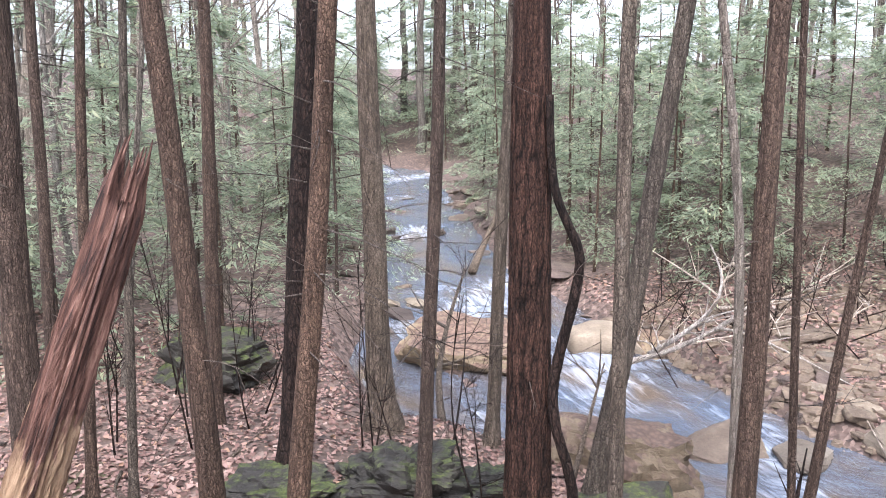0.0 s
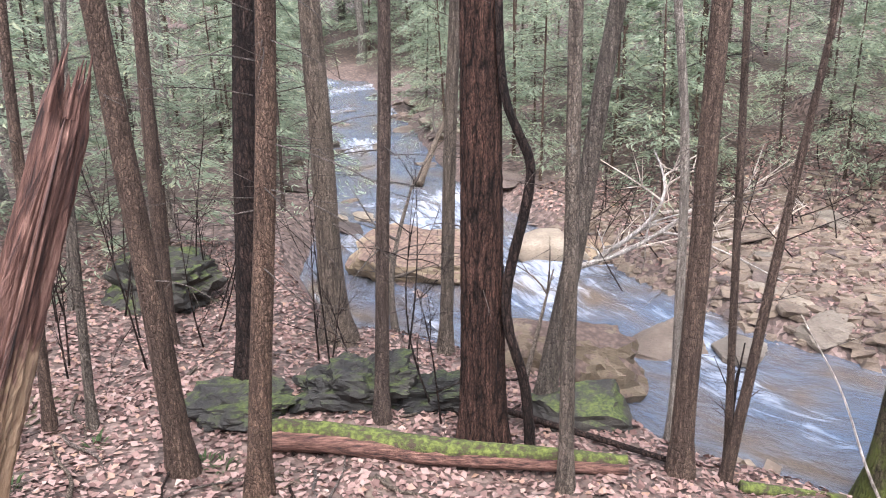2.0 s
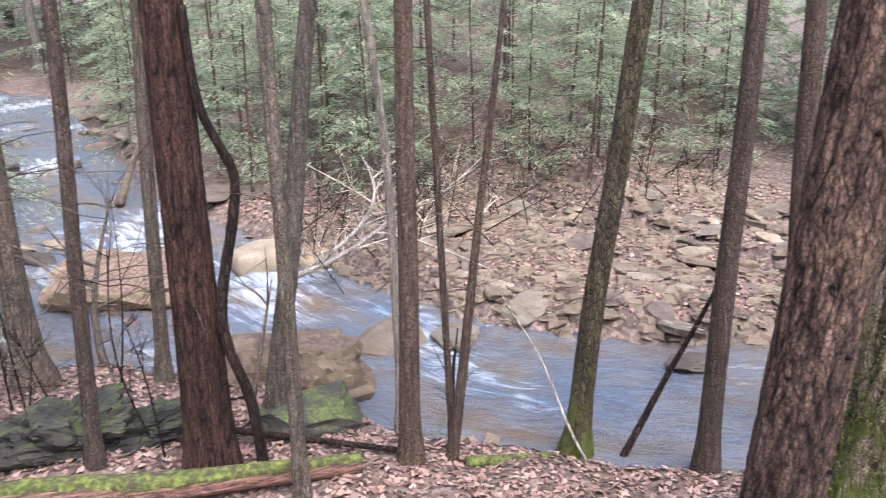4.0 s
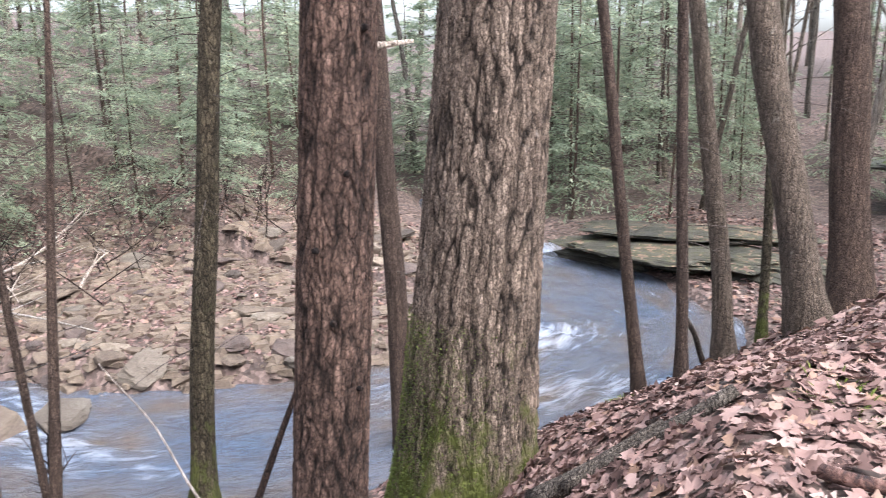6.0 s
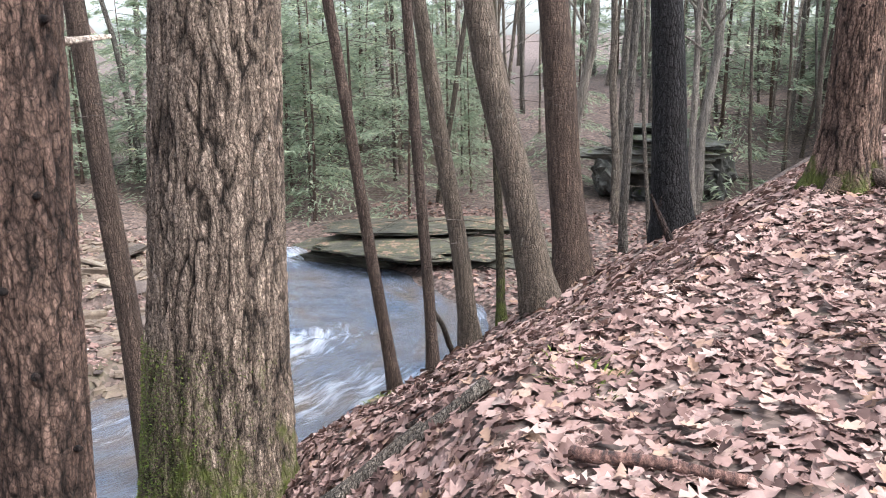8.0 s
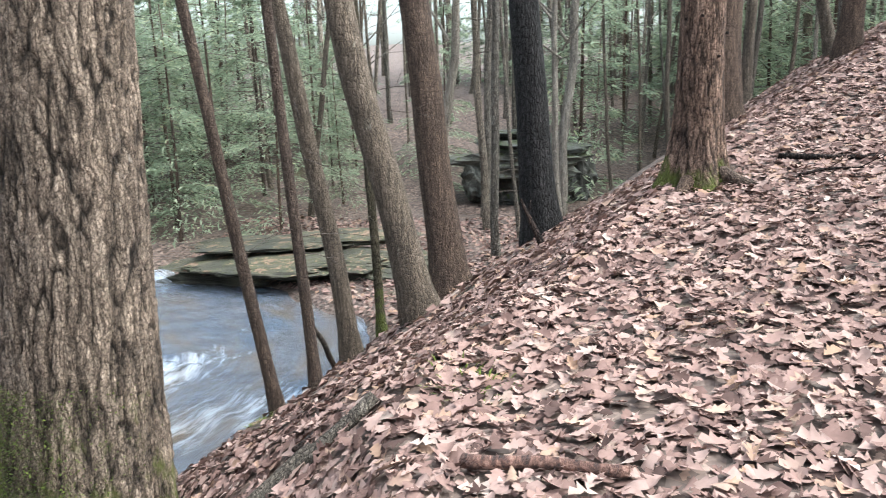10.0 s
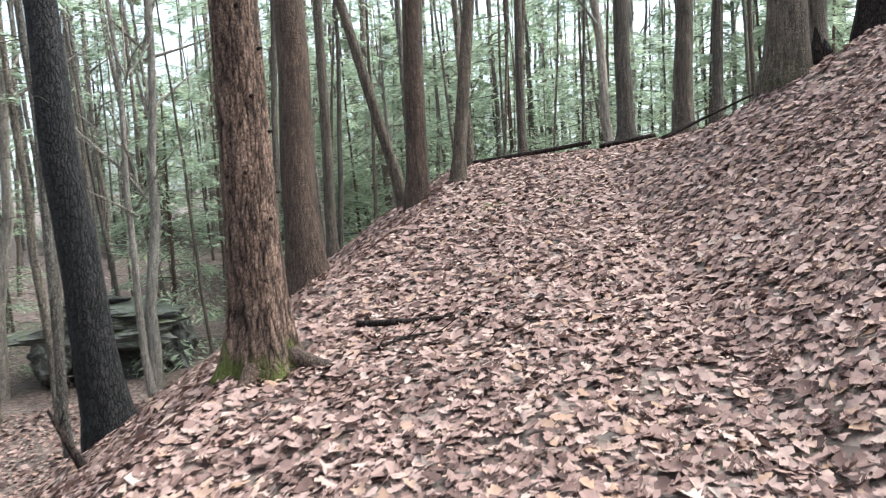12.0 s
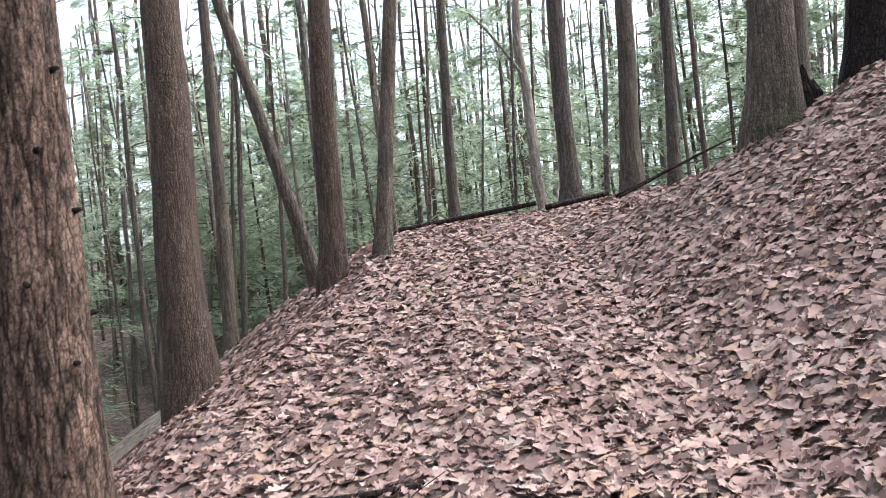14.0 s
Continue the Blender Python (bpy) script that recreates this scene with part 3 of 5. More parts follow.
def log(name, a, b, r0, r1, mat, label, seed, sag=0.0, sides=10, rough=0.08, category="log", lift=0.6, bend=0.0, mats=None, knots=12):
    """A fallen stem or branch from plan point a to b, lying on the ground unless heights are given."""
    rng = np.random.default_rng(seed)
    s = np.linspace(0, 1, knots)
    x, y = a[0] + s * (b[0] - a[0]), a[1] + s * (b[1] - a[1])
    za = a[2] if len(a) > 2 else z_at(a[0], a[1]) + r0 * lift
    zb = b[2] if len(b) > 2 else z_at(b[0], b[1]) + r1 * lift
    z = za + s * (zb - za) - sag * 4 * s * (1 - s)
    side = np.array([-(b[1] - a[1]), b[0] - a[0]]) / max(1e-6, math.hypot(b[0] - a[0], b[1] - a[1]))
    w = bend * (np.sin(s * 5 + rng.uniform(0, 6)) * 0.5 + np.sin(s * 9 + rng.uniform(0, 6)) * 0.25)
    pts = np.stack([x + side[0] * w, y + side[1] * w, z], 1) - np.array([x[0], y[0], za])
    v, f = tube(pts, np.linspace(r0, r1, knots), sides, rough, seed)
    ob = new(name, mesh_of(name, v, f, mat))
    ob.location = (x[0], y[0], za)
    return tagged(ob, label, category)


# ---- ground, creek ----
def graded(lo, hi, fine_lo, fine_hi, fine, coarse):
    a = list(np.arange(fine_lo, fine_hi + 1e-6, fine))
    step, p = fine, fine_lo
    left = []
    while p > lo:
        step = min(step * 1.12, coarse)
        p -= step
        left.append(p)
    step, p, right = fine, fine_hi, []
    while p < hi:
        step = min(step * 1.12, coarse)
        p += step
        right.append(p)
    return np.array(left[::-1] + a + right)


gx = graded(-160, 180, -7, 20, 0.14, 9.0)
gy = graded(-150, 190, -11, 16, 0.14, 9.0)
GX, GY = np.meshgrid(gx, gy)
GZ = height(GX, GY)
nx, ny = len(gx), len(gy)
ii, jj = np.meshgrid(np.arange(ny - 1), np.arange(nx - 1), indexing="ij")
gf = np.stack([ii * nx + jj, ii * nx + jj + 1, (ii + 1) * nx + jj + 1, (ii + 1) * nx + jj], -1).reshape(-1, 4)
ground = new("ground", mesh_of("ground", np.stack([GX, GY, GZ], -1).reshape(-1, 3), gf.tolist(), GROUND))
tagged(ground, "leaf-covered forest floor sloping down to a creek bed", "ground", "", "structure")


def water_strip(name, cx, cy, cz, cw, label, extra=0.35):
    c = np.stack([cx, cy, cz, cw], 1)
    seg = np.concatenate([[0], np.cumsum(np.hypot(np.diff(cx), np.diff(cy)))])
    s = np.arange(0, seg[-1], 0.16)
    q = np.stack([np.interp(s, seg, c[:, i]) for i in range(4)], 1)
    for _ in range(40):
        q[1:-1, :2] = 0.25 * q[:-2, :2] + 0.5 * q[1:-1, :2] + 0.25 * q[2:, :2]
    d = np.gradient(q[:, :2], axis=0)
    d /= np.linalg.norm(d, axis=1)[:, None]
    lat = np.linspace(-1, 1, 31)
    wide = q[:, 3] + extra
    X = q[:, 0][:, None] - d[:, 1][:, None] * lat * wide[:, None]
    Y = q[:, 1][:, None] + d[:, 0][:, None] * lat * wide[:, None]
    S = np.repeat(s[:, None], 31, 1)
    L = lat[None] * wide[:, None]
    rapid = np.sin(S * 0.61 + 1.9 * np.sin(S * 0.17) + 0.9 * np.sin(L * 1.3 + S * 0.4)) + 0.6 * np.sin(S * 1.37 + 2.0 * np.sin(L * 0.9) + 1.7)
    rapid = smooth(-0.2, 1.5, rapid)
    Z = q[:, 2][:, None] + (0.012 + 0.022 * rapid) * (np.sin(S * 5.1 + L * 2.3 + np.sin(L * 3.1)) + 0.7 * np.sin(S * 8.3 - L * 4.7 + 1.0) + 0.5 * np.sin(S * 3.3 + L * 7.9))
    n, k = X.shape
    a, b = np.meshgrid(np.arange(n - 1), np.arange(k - 1), indexing="ij")
    f = np.stack([a * k + b, (a + 1) * k + b, (a + 1) * k + b + 1, a * k + b + 1], -1).reshape(-1, 4)
    me = mesh_of(name, np.stack([X, Y, Z], -1).reshape(-1, 3), f.tolist(), WATER)
    at = me.attributes.new("riffle", "FLOAT", "POINT")
    at.data.foreach_set("value", (0.30 * rapid - 0.03 * (np.abs(lat)[None] > 0.85)).reshape(-1))
    fl = me.attributes.new("flow", "FLOAT_VECTOR", "POINT")
    fl.data.foreach_set("vector", np.stack([S, L, 0 * S], -1).reshape(-1).astype(np.float32))
    ob = new(name, me)
    ob.visible_shadow = False
    return tagged(ob, label, "water", "", "structure")


water_strip("water", CREEK_X, CREEK_Y, CREEK_Z, CREEK_W, "shallow blue-grey creek water with white riffles")
water_strip("water", SIDE_X, SIDE_Y, SIDE_Z, SIDE_W, "shallow side channel around a flat boulder")

# ---- trees that stand near the road and on the creek bank ----
HEM = "tall hemlock with red-brown scaly bark on the leafy bank"
THIN = "slim straight young hemlock with dead lower twigs"
tree(-4.0, 6.95, 0.16, (0.03, 0), BARK_HEMLOCK, HEM)
tree(-2.12, 6.67, 0.122, (-0.061, -0.02), BARK_RED, "leaning hemlock with ridged brown bark on the flat bank", twigs=18)
tree(-1.34, 6.27, 0.107, (0.082, 0.014), BARK_RED, HEM, twigs=40, twig_long=1.5)
tree(-1.71, 8.14, 0.15, (0.056, 0.01), BARK_DARK, "dark straight hemlock behind a lighter trunk")
tree(-0.81, 9.92, 0.171, (-0.033, -0.003), BARK_GREY, "grey-brown hemlock beside the creek", twigs=40, flare=1.8, twig_long=1.7)
tree(-0.22, 7.46, 0.078, (0.037, 0.0), BARK_HEMLOCK, THIN, twigs=36, twig_long=1.3)
tree(0.84, 7.05, 0.22, (-0.01, 0.001), BARK_DARK_NEAR, "stout dark wet-barked hemlock with a vine beside it", twigs=14, tall=13, flare=1.3, ridges=(0.010, 0.055))
tree(0.64, 9.51, 0.091, (0.037, -0.003), BARK_GREY, HEM)
tree(1.5, 6.15, 0.072, (-0.01, 0.003), BARK_GREY, THIN, twigs=12)
tree(1.65, 7.89, 0.114, (0.126, -0.033), BARK_GREY, "grey leaning hardwood with smooth bark", twigs=8, bend=0.2)
tree(3.02, 7.55, 0.055, (0.06, 0), BARK_PALE, "pale slender birch bending over the water's edge", twigs=6, name="birch_tree", bend=0.3, curve=-0.0226)
tree(2.75, 6.5, 0.107, (-0.007, 0.003), BARK_HEMLOCK, HEM, twigs=20)
tree(3.33, 6.73, 0.042, (-0.042, 0.02), BARK_HEMLOCK, "thin dead hemlock pole with many bare twigs", twigs=30)
tree(3.22, 6.52, 0.061, (0.091, -0.05), BARK_HEMLOCK, "slim leaning young tree on the bank", twigs=5, tall=6.5, top=0.2)
tree(4.72, 6.41, 0.135, (0.073, -0.054), BARK_MOSSY, "mossy greenish hemlock at the water's edge", twigs=24, flare=1.8)
tree(5.78, 5.45, 0.119, (0.004, -0.004), BARK_HEMLOCK, HEM, twigs=16)
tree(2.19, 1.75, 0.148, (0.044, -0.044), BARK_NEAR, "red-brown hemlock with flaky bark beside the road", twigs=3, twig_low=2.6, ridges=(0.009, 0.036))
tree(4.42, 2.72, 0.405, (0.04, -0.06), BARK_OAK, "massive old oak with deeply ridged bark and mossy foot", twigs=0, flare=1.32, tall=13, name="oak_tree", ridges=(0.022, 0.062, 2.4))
tree(8.35, 3.06, 0.075, (-0.054, 0.118), BARK_HEMLOCK, THIN, twigs=14)
tree(8.12, 2.5, 0.063, (-0.018, 0.049), BARK_HEMLOCK, THIN, twigs=20)
tree(10.21, 2.68, 0.129, (-0.047, 0.143), BARK_GREY, "leaning grey-barked tree on the steep bank", twigs=18, bend=0.3)
tree(9.8, 1.61, 0.213, (-0.046, 0.196), BARK_GREY, "leaning lichen-speckled hardwood on the bank edge", twigs=4, bend=0.2)
tree(11.51, 1.51, 0.254, (-0.018, 0.107), BARK_HEMLOCK, HEM, twigs=10)
tree(13.2, 0.18, 0.287, (-0.002, 0.065), BARK_BLACK, "straight black-barked cherry tree on the slope", twigs=4, name="cherry_tree")
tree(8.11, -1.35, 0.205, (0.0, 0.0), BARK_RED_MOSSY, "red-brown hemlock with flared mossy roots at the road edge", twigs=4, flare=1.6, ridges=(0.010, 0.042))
tree(13.64, -2.63, 0.279, (-0.001, -0.009), BARK_HEMLOCK, HEM, twigs=26)
tree(15.15, -4.68, 0.104, (0.06, 0.232), BARK_GREY, "leaning grey trunk at the road edge", twigs=6)
tree(14.19, -4.62, 0.172, (-0.009, -0.028), BARK_HEMLOCK, HEM, twigs=10)
tree(13.98, -5.26, 0.113, (-0.05, -0.125), BARK_GREY, "leaning grey trunk at the road edge", twigs=6)
tree(15.95, -7.4, 0.088, (-0.011, -0.023), BARK_GREY, THIN, twigs=20)
tree(15.54, -9.51, 0.176, (-0.014, -0.021), BARK_GREY, HEM, twigs=16)
tree(15.5, -10.87, 0.192, (-0.034, -0.043), BARK_GREY, HEM, twigs=16)
tree(13.84, -10.37, 0.103, (-0.017, -0.02), BARK_GREY, HEM, twigs=16)
tree(10.49, -8.74, 0.255, (-0.046, -0.047), BARK_GREY, "broad ridged oak with mossy foot on the upper bank", twigs=0, sides=28, name="oak_tree")
tree(10.91, -9.6, 0.23, (-0.033, -0.031), BARK_GREY, HEM, twigs=6)
tree(10.09, -10.1, 0.30, (-0.032, -0.025), BARK_DARK, HEM, twigs=6)

tree(-3.24, 7.49, 0.05, (0.046, 0), BARK_GREY, "slim grey sapling on the leafy flat", twigs=10)
tree(-3.63, 7.39, 0.06, (0.054, 0), BARK_HEMLOCK, "slim grey sapling on the leafy flat", twigs=10)
tree(-3.0, 9.6, 0.10, (0.02, 0), BARK_HEMLOCK, HEM, twigs=14)
tree(-4.9, 9.2, 0.08, (0.03, 0), BARK_HEMLOCK, THIN, twigs=20)
tree(7.28, 5.7, 0.141, (-0.031, 0.034), BARK_HEMLOCK, "brown leaning hemlock at the water's edge", twigs=10)
tree(16.85, -3.67, 0.11, (0, -0.01), BARK_GREY, HEM, twigs=10)
tree(16.2, -5.4, 0.09, (0.02, -0.04), BARK_GREY, HEM, twigs=10)
tree(12.89, 2.93, 0.079, (-0.009, 0.035), BARK_MOSSY, THIN, twigs=10)

# stubs, roots and moss on the nearest trunks
def add_stub(t, lean, r, h, az, size, thick, mat, label):
    """A broken branch stub that stands out of a trunk's bark at height h."""
    s = np.linspace(0, 1, 5)[:, None]
    d = np.array([math.cos(radians(az)), math.sin(radians(az)), 0.12])
    b = np.array([lean[0] * h, lean[1] * h, h]) + d * r * 0.8
    rad = np.array([1.7, 1.1, 0.95, 0.8, 0.55]) * thick
    part("branch_stub", mesh_of("branch_stub", *tube(b + s * d * size, rad, 8, 0.12, int(h * 100)), mat), t, label)


near_hemlock = [o for o in scene.objects if o.get("label", "").startswith("red-brown hemlock with flaky")][0]
add_stub(near_hemlock, (0.044, -0.044), 0.14, 2.85, -28, 0.15, 0.010, BLEACHED, "pale broken branch stub")
for h, az in ((2.2, 200), (1.7, -95), (2.45, -120), (1.25, -80), (1.95, -135), (2.9, -100)):
    add_stub(near_hemlock, (0.044, -0.044), 0.14, h, az, 0.05, 0.013, BARK_DARK, "dark broken branch stub")
edge_hemlock = [o for o in scene.objects if o.get("label", "").startswith("red-brown hemlock with flared")][0]
for h, az in ((0.7, 190), (1.15, 215), (1.5, 170), (1.8, 240), (2.05, 195), (2.4, 225), (2.7, 180), (2.9, 250), (3.3, 200), (1.35, 265)):
    add_stub(edge_hemlock, (0.0, 0.0), 0.2, h, az, 0.07, 0.016, BARK_DARK, "dark broken branch stub")
# ---- the forest beyond ----
def forest_model(name, seed, label, category, tall, r, bark, low, reach, boughs, leaves, leaf, twigs, group):
    rng = np.random.default_rng(seed)
    lean = (rng.normal(0, 0.015), rng.normal(0, 0.015))
    t = thing(name, 0, 0, 0, label, category, group)
    part("trunk", trunk_mesh(r, tall, lean, bark, seed, 1.3, 8, 0.4, 0.05, 0.3), t)
    if boughs:
        (v, f), (wv, wf) = hemlock_foliage(rng, low, tall, reach, boughs, leaves, leaf, lean)
        tagged(part("crown", mesh_of("crown", v, f, NEEDLES, False), t, "soft green needle sprays"), kind="stuff")
        tagged(part("crown_wood", mesh_of("crown_wood", wv, wf, TWIG), t), kind="stuff")
    if twigs:
        v, f = dead_twigs(rng, tall * 0.95, r, lean, 1.2, twigs, 1.2)
        tagged(part("deadwood", mesh_of("deadwood", v, f, TWIG), t, "thin bare grey dead branches"), kind="stuff")
    return t


def bare_model(seed, label, tall, r, bark, group):
    """A leafless hardwood: a forking trunk with rising limbs and fine twigs."""
    rng = np.random.default_rng(seed)
    t = thing("hardwood_tree", 0, 0, 0, label, "tree", group)
    part("trunk", trunk_mesh(r, tall, (rng.normal(0, 0.03), rng.normal(0, 0.03)), bark, seed, 1.35, 8, 0.6, 0.05, 0.25), t)
    out = []
    for _ in range(16):
        h = rng.uniform(0.3, 0.95) * tall
        d = np.array([rng.normal(0, 1), rng.normal(0, 1), rng.uniform(0.7, 1.8)])
        d /= np.linalg.norm(d)
        size = (1.15 - h / tall) * rng.uniform(2.0, 4.2)
        s = np.linspace(0, 1, 6)[:, None]
        pts = np.array([0, 0, h]) + s * d * size + s * s * rng.normal(0, 0.14, 3) * size
        out.append(tube(pts, np.linspace(r * 0.32, 0.006, 6), 5, capped=False))
        for _ in range(5):
            q = pts[rng.integers(1, 6)]
            e = d * 0.6 + rng.normal(0, 0.45, 3)
            s2 = np.linspace(0, 1, 4)[:, None]
            out.append(tube(q + s2 * e * size * 0.4 + s2 * s2 * rng.normal(0, 0.1, 3), np.linspace(0.010, 0.003, 4), 3, capped=False))
    v, f = join(out)
    tagged(part("branchwork", mesh_of("branchwork", v, f, bark), t, "bare rising limbs and twigs"), kind="stuff")
    return t


UNDER = "young hemlock with soft grey-green drooping sprays to the ground"
TALL = "tall hemlock with grey-green sprays on a bare lower trunk"
POLE = "straight slim forest trunk with dead side twigs"
HARD = "leafless grey hardwood with bare rising limbs"
G1, G2, G3, G4 = "young hemlocks of the far bank", "tall hemlocks of the forest", "slim trunks of the forest", "bare hardwoods of the forest"
MODELS = {
    "under": [forest_model("young_hemlock", 300 + i, UNDER, "tree", 5.0 + i * 1.1, 0.05, BARK_HEMLOCK, 0.25, 2.3 + 0.15 * i, 34, 150, 0.155, 8, G1) for i in range(4)],
    "tall": [forest_model("hemlock_tree", 320 + i, TALL, "tree", 15.0 + i, 0.15 + 0.02 * i, BARK_FAR, 2.2 + i, 2.9, 36, 110, 0.21, 12, G2) for i in range(4)],
    "pole": [forest_model("forest_trunk", 340 + i, POLE, "tree", 15.0, 0.05 + 0.022 * i, (BARK_FAR, BARK_GREY, BARK_FAR, BARK_FAR)[i], 7.0, 1.8, 9, 80, 0.22, 24, G3) for i in range(4)],
    "bare": [bare_model(360 + i, HARD, 12.0 + i, 0.08 + 0.03 * i, (BARK_PALE, BARK_FAR, BARK_PALE)[i], G4) for i in range(3)],
}
used = set()
forest_rng = random.Random(77)
planted = []


def plant(kind, x, y, size=1.0):
    which = forest_rng.randrange(len(MODELS[kind]))
    m = MODELS[kind][which]
    sway = 3.2 if kind in ("pole", "bare") else 1.3
    place = pose(x, y, z_at(x, y) - 0.05, forest_rng.gauss(0, sway), forest_rng.gauss(0, sway), forest_rng.uniform(0, 360))
    s = size * forest_rng.uniform(0.85, 1.2)
    if (kind, which) not in used:
        used.add((kind, which))
        m.matrix_world = place
        m.scale = (s, s, s)
    else:
        c = copy_thing(m, place)
        c.scale = (s, s, s)
    planted.append((x, y))


def scatter(kind, count, x0, x1, y0, y1, gap, clear, size=1.0, shape=None):
    """Trees over a stretch of the plan, clear of the creek, the road and one another."""
    done, tries = 0, 0
    while done < count and tries < count * 30:
        tries += 1
        x, y = forest_rng.uniform(x0, x1), forest_rng.uniform(y0, y1)
        d, w, _, _ = along_course(np.array(x), np.array(y), CREEK_X, CREEK_Y, CREEK_Z, CREEK_W)
        if d - w < clear or (shape and not shape(x, y)):
            continue
        if any((x - a) ** 2 + (y - b) ** 2 < gap * gap for a, b in planted):
            continue
        plant(kind, x, y, size)
        done += 1


def far_bank(x, y):
    return y > 12.6 + 0.06 * abs(x - 4) and not (4.5 < x < 12.5 and y < 13.6)


def west_flat(x, y):
    return y > 10.5 and math.hypot(x, y) > 11


# across the creek and up the valley
scatter("under", 22, 3.0, 18, 10.5, 18, 1.3, 4.9, 0.75, lambda x, y: y > 11 and x - y < 3)
scatter("under", 36, 2.2, 26, 14, 26, 1.6, 2.2, 1.0, far_bank)
scatter("bare", 16, -14, -2.5, 13, 28, 1.2, 1.2, 0.9)
scatter("under", 34, -18, -2.2, 10.5, 30, 1.5, 1.2, 0.9, west_flat)
scatter("under", 34, -30, 40, 26, 60, 2.0, 1.0, 1.25)
scatter("under", 16, 1.6, 7, 18, 34, 1.3, 0.7, 0.85)
scatter("under", 10, -7, -2.4, 18, 34, 1.3, 0.9, 0.85)
scatter("tall", 9, 3, 34, 20, 40, 3.2, 2.2, 1.0, far_bank)
scatter("tall", 9, -26, -3, 20, 45, 3.2, 1.6)
scatter("tall", 24, -40, 50, 44, 85, 4.0, 1.0, 1.35)
scatter("tall", 8, -6, 8, 48, 66, 1.8, 0.8, 1.2)
scatter("under", 12, -7, 6, 40, 60, 1.5, 0.9, 1.1)
scatter("under", 12, -7, 8, 47, 62, 1.6, 0.8, 1.7)
scatter("bare", 34, -24, 26, 15, 44, 1.6, 2.0)
scatter("pole", 16, -20, 30, 15, 45, 2.0, 2.0, 1.0, far_bank)
scatter("pole", 7, -14, -4, 10.5, 16, 1.6, 1.0)
# down the creek, beyond the ledge
scatter("under", 26, 17, 38, 8.5, 22, 1.8, 1.2, 1.1)
scatter("under", 6, 19, 30, 3, 9, 2.4, 1.8, 0.8)
scatter("pole", 56, 18, 48, -6, 14, 1.15, 1.6)
scatter("bare", 22, 20, 50, -6, 16, 1.5, 1.6)
scatter("tall", 14, 30, 60, -12, 22, 3.0, 1.6)
scatter("tall", 16, 46, 76, -22, 26, 4.0, 1.6, 1.3)
scatter("under", 10, 20, 32, 9, 18, 1.6, 1.0, 1.25)
scatter("under", 26, 27, 52, -9, 6, 2.0, 1.6, 1.55)
scatter("under", 22, 40, 66, -20, 8, 2.4, 1.6, 1.9)
scatter("tall", 22, 42, 76, -38, 6, 2.6, 1.6, 1.1)


def ahead(x, y):
    u, v = 0.9 * (x - 0.7) - 0.44 * (y + 0.2), 0.44 * (x - 0.7) + 0.9 * (y + 0.2)
    return u > 17.0 or (v > 3.4 and u > 11.5)


# where the road goes over the rise
scatter("pole", 34, 14, 36, -20, 1, 1.3, 2.0, 0.85, ahead)
scatter("pole", 16, 20, 50, -34, -6, 2.2, 2.0, 0.85, ahead)
scatter("bare", 14, 16, 44, -30, 0, 1.5, 2.0, 1.0, ahead)
scatter("under", 16, 24, 44, -28, -7, 2.5, 2.0, 1.7, lambda x, y: ahead(x, y) and x - y > 33)
scatter("under", 34, 20, 46, -30, -4, 1.8, 2.0, 1.4, lambda x, y: ahead(x, y) and x - y > 27)
scatter("tall", 30, 26, 58, -42, -2, 2.6, 2.0, 1.2, ahead)
# behind and uphill of the walker
scatter("pole", 20, -24, 14, -30, -10, 2.5, 2.0, 1.0, lambda x, y: math.hypot(x, y) > 10)
scatter("tall", 5, -34, -14, -12, 9, 4.5, 2.0)

# ---- boulders, ledges and the stony creek bar ----
rock("boulder", 0.55, 14.0, 1.3, 1.25, 0.52, ROCK_ORANGE, "flat-topped ochre boulder strewn with leaves in the creek", 5, 0.2, z=-3.25, rough=0.18, cuts=12, tilt=(6, 0))
rock("boulder", 2.2, 9.3, 0.72, 0.95, 0.62, ROCK_ORANGE, "leaf-strewn ochre boulder with mossy edge at the bank", 15, 0.3, z=-3.2, rough=0.24, cuts=12, turn=40)
rock("boulder", 1.95, 7.75, 0.62, 0.42, 0.26, ROCK_MOSSY, "low dark mossy stone by the water", 16, 0.3)
rock("boulder", 3.15, 14.6, 0.75, 0.6, 0.32, SANDSTONE_PALE, "pale rounded boulder in the creek", 17, 0.25, z=-3.05, rough=0.07)
rock("boulder", 4.35, 14.3, 0.55, 0.5, 0.28, ROCK_ORANGE, "ochre boulder in the creek", 18, 0.25, z=-3.05, rough=0.1)
rock("stone_slab", 3.85, 10.2, 0.62, 0.5, 0.13, SANDSTONE, "flat tilted sandstone slab in the running water", 19, 0.1, z=-3.2, tilt=(8, -6), turn=15, rough=0.1)
rock("stone_slab", 4.9, 9.9, 0.4, 0.35, 0.13, SANDSTONE_PALE, "flat tan slab in the running water", 20, 0.15, z=-3.2, turn=40, rough=0.1)
rock("boulder", 6.5, 10.25, 0.5, 0.38, 0.24, SANDSTONE_PALE, "pale angular rock at the edge of the stony bar", 21, 0.2, z=-3.15, turn=25)
rock("boulder", 7.15, 9.75, 0.4, 0.3, 0.17, SANDSTONE, "tan angular rock at the edge of the stony bar", 22, 0.2, z=-3.15, turn=70)
rock("stone_slab", 7.6, 7.6, 0.35, 0.25, 0.1, MUD_STONE, "dark wet stone in the riffle", 23, 0.2, z=-3.2)
rock("mossy_boulder", -0.5, 8.1, 0.6, 0.4, 0.34, ROCK_MOSSY, "dark jagged mossy boulder on the leafy flat", 6, 0.36, rough=0.5, cuts=20)
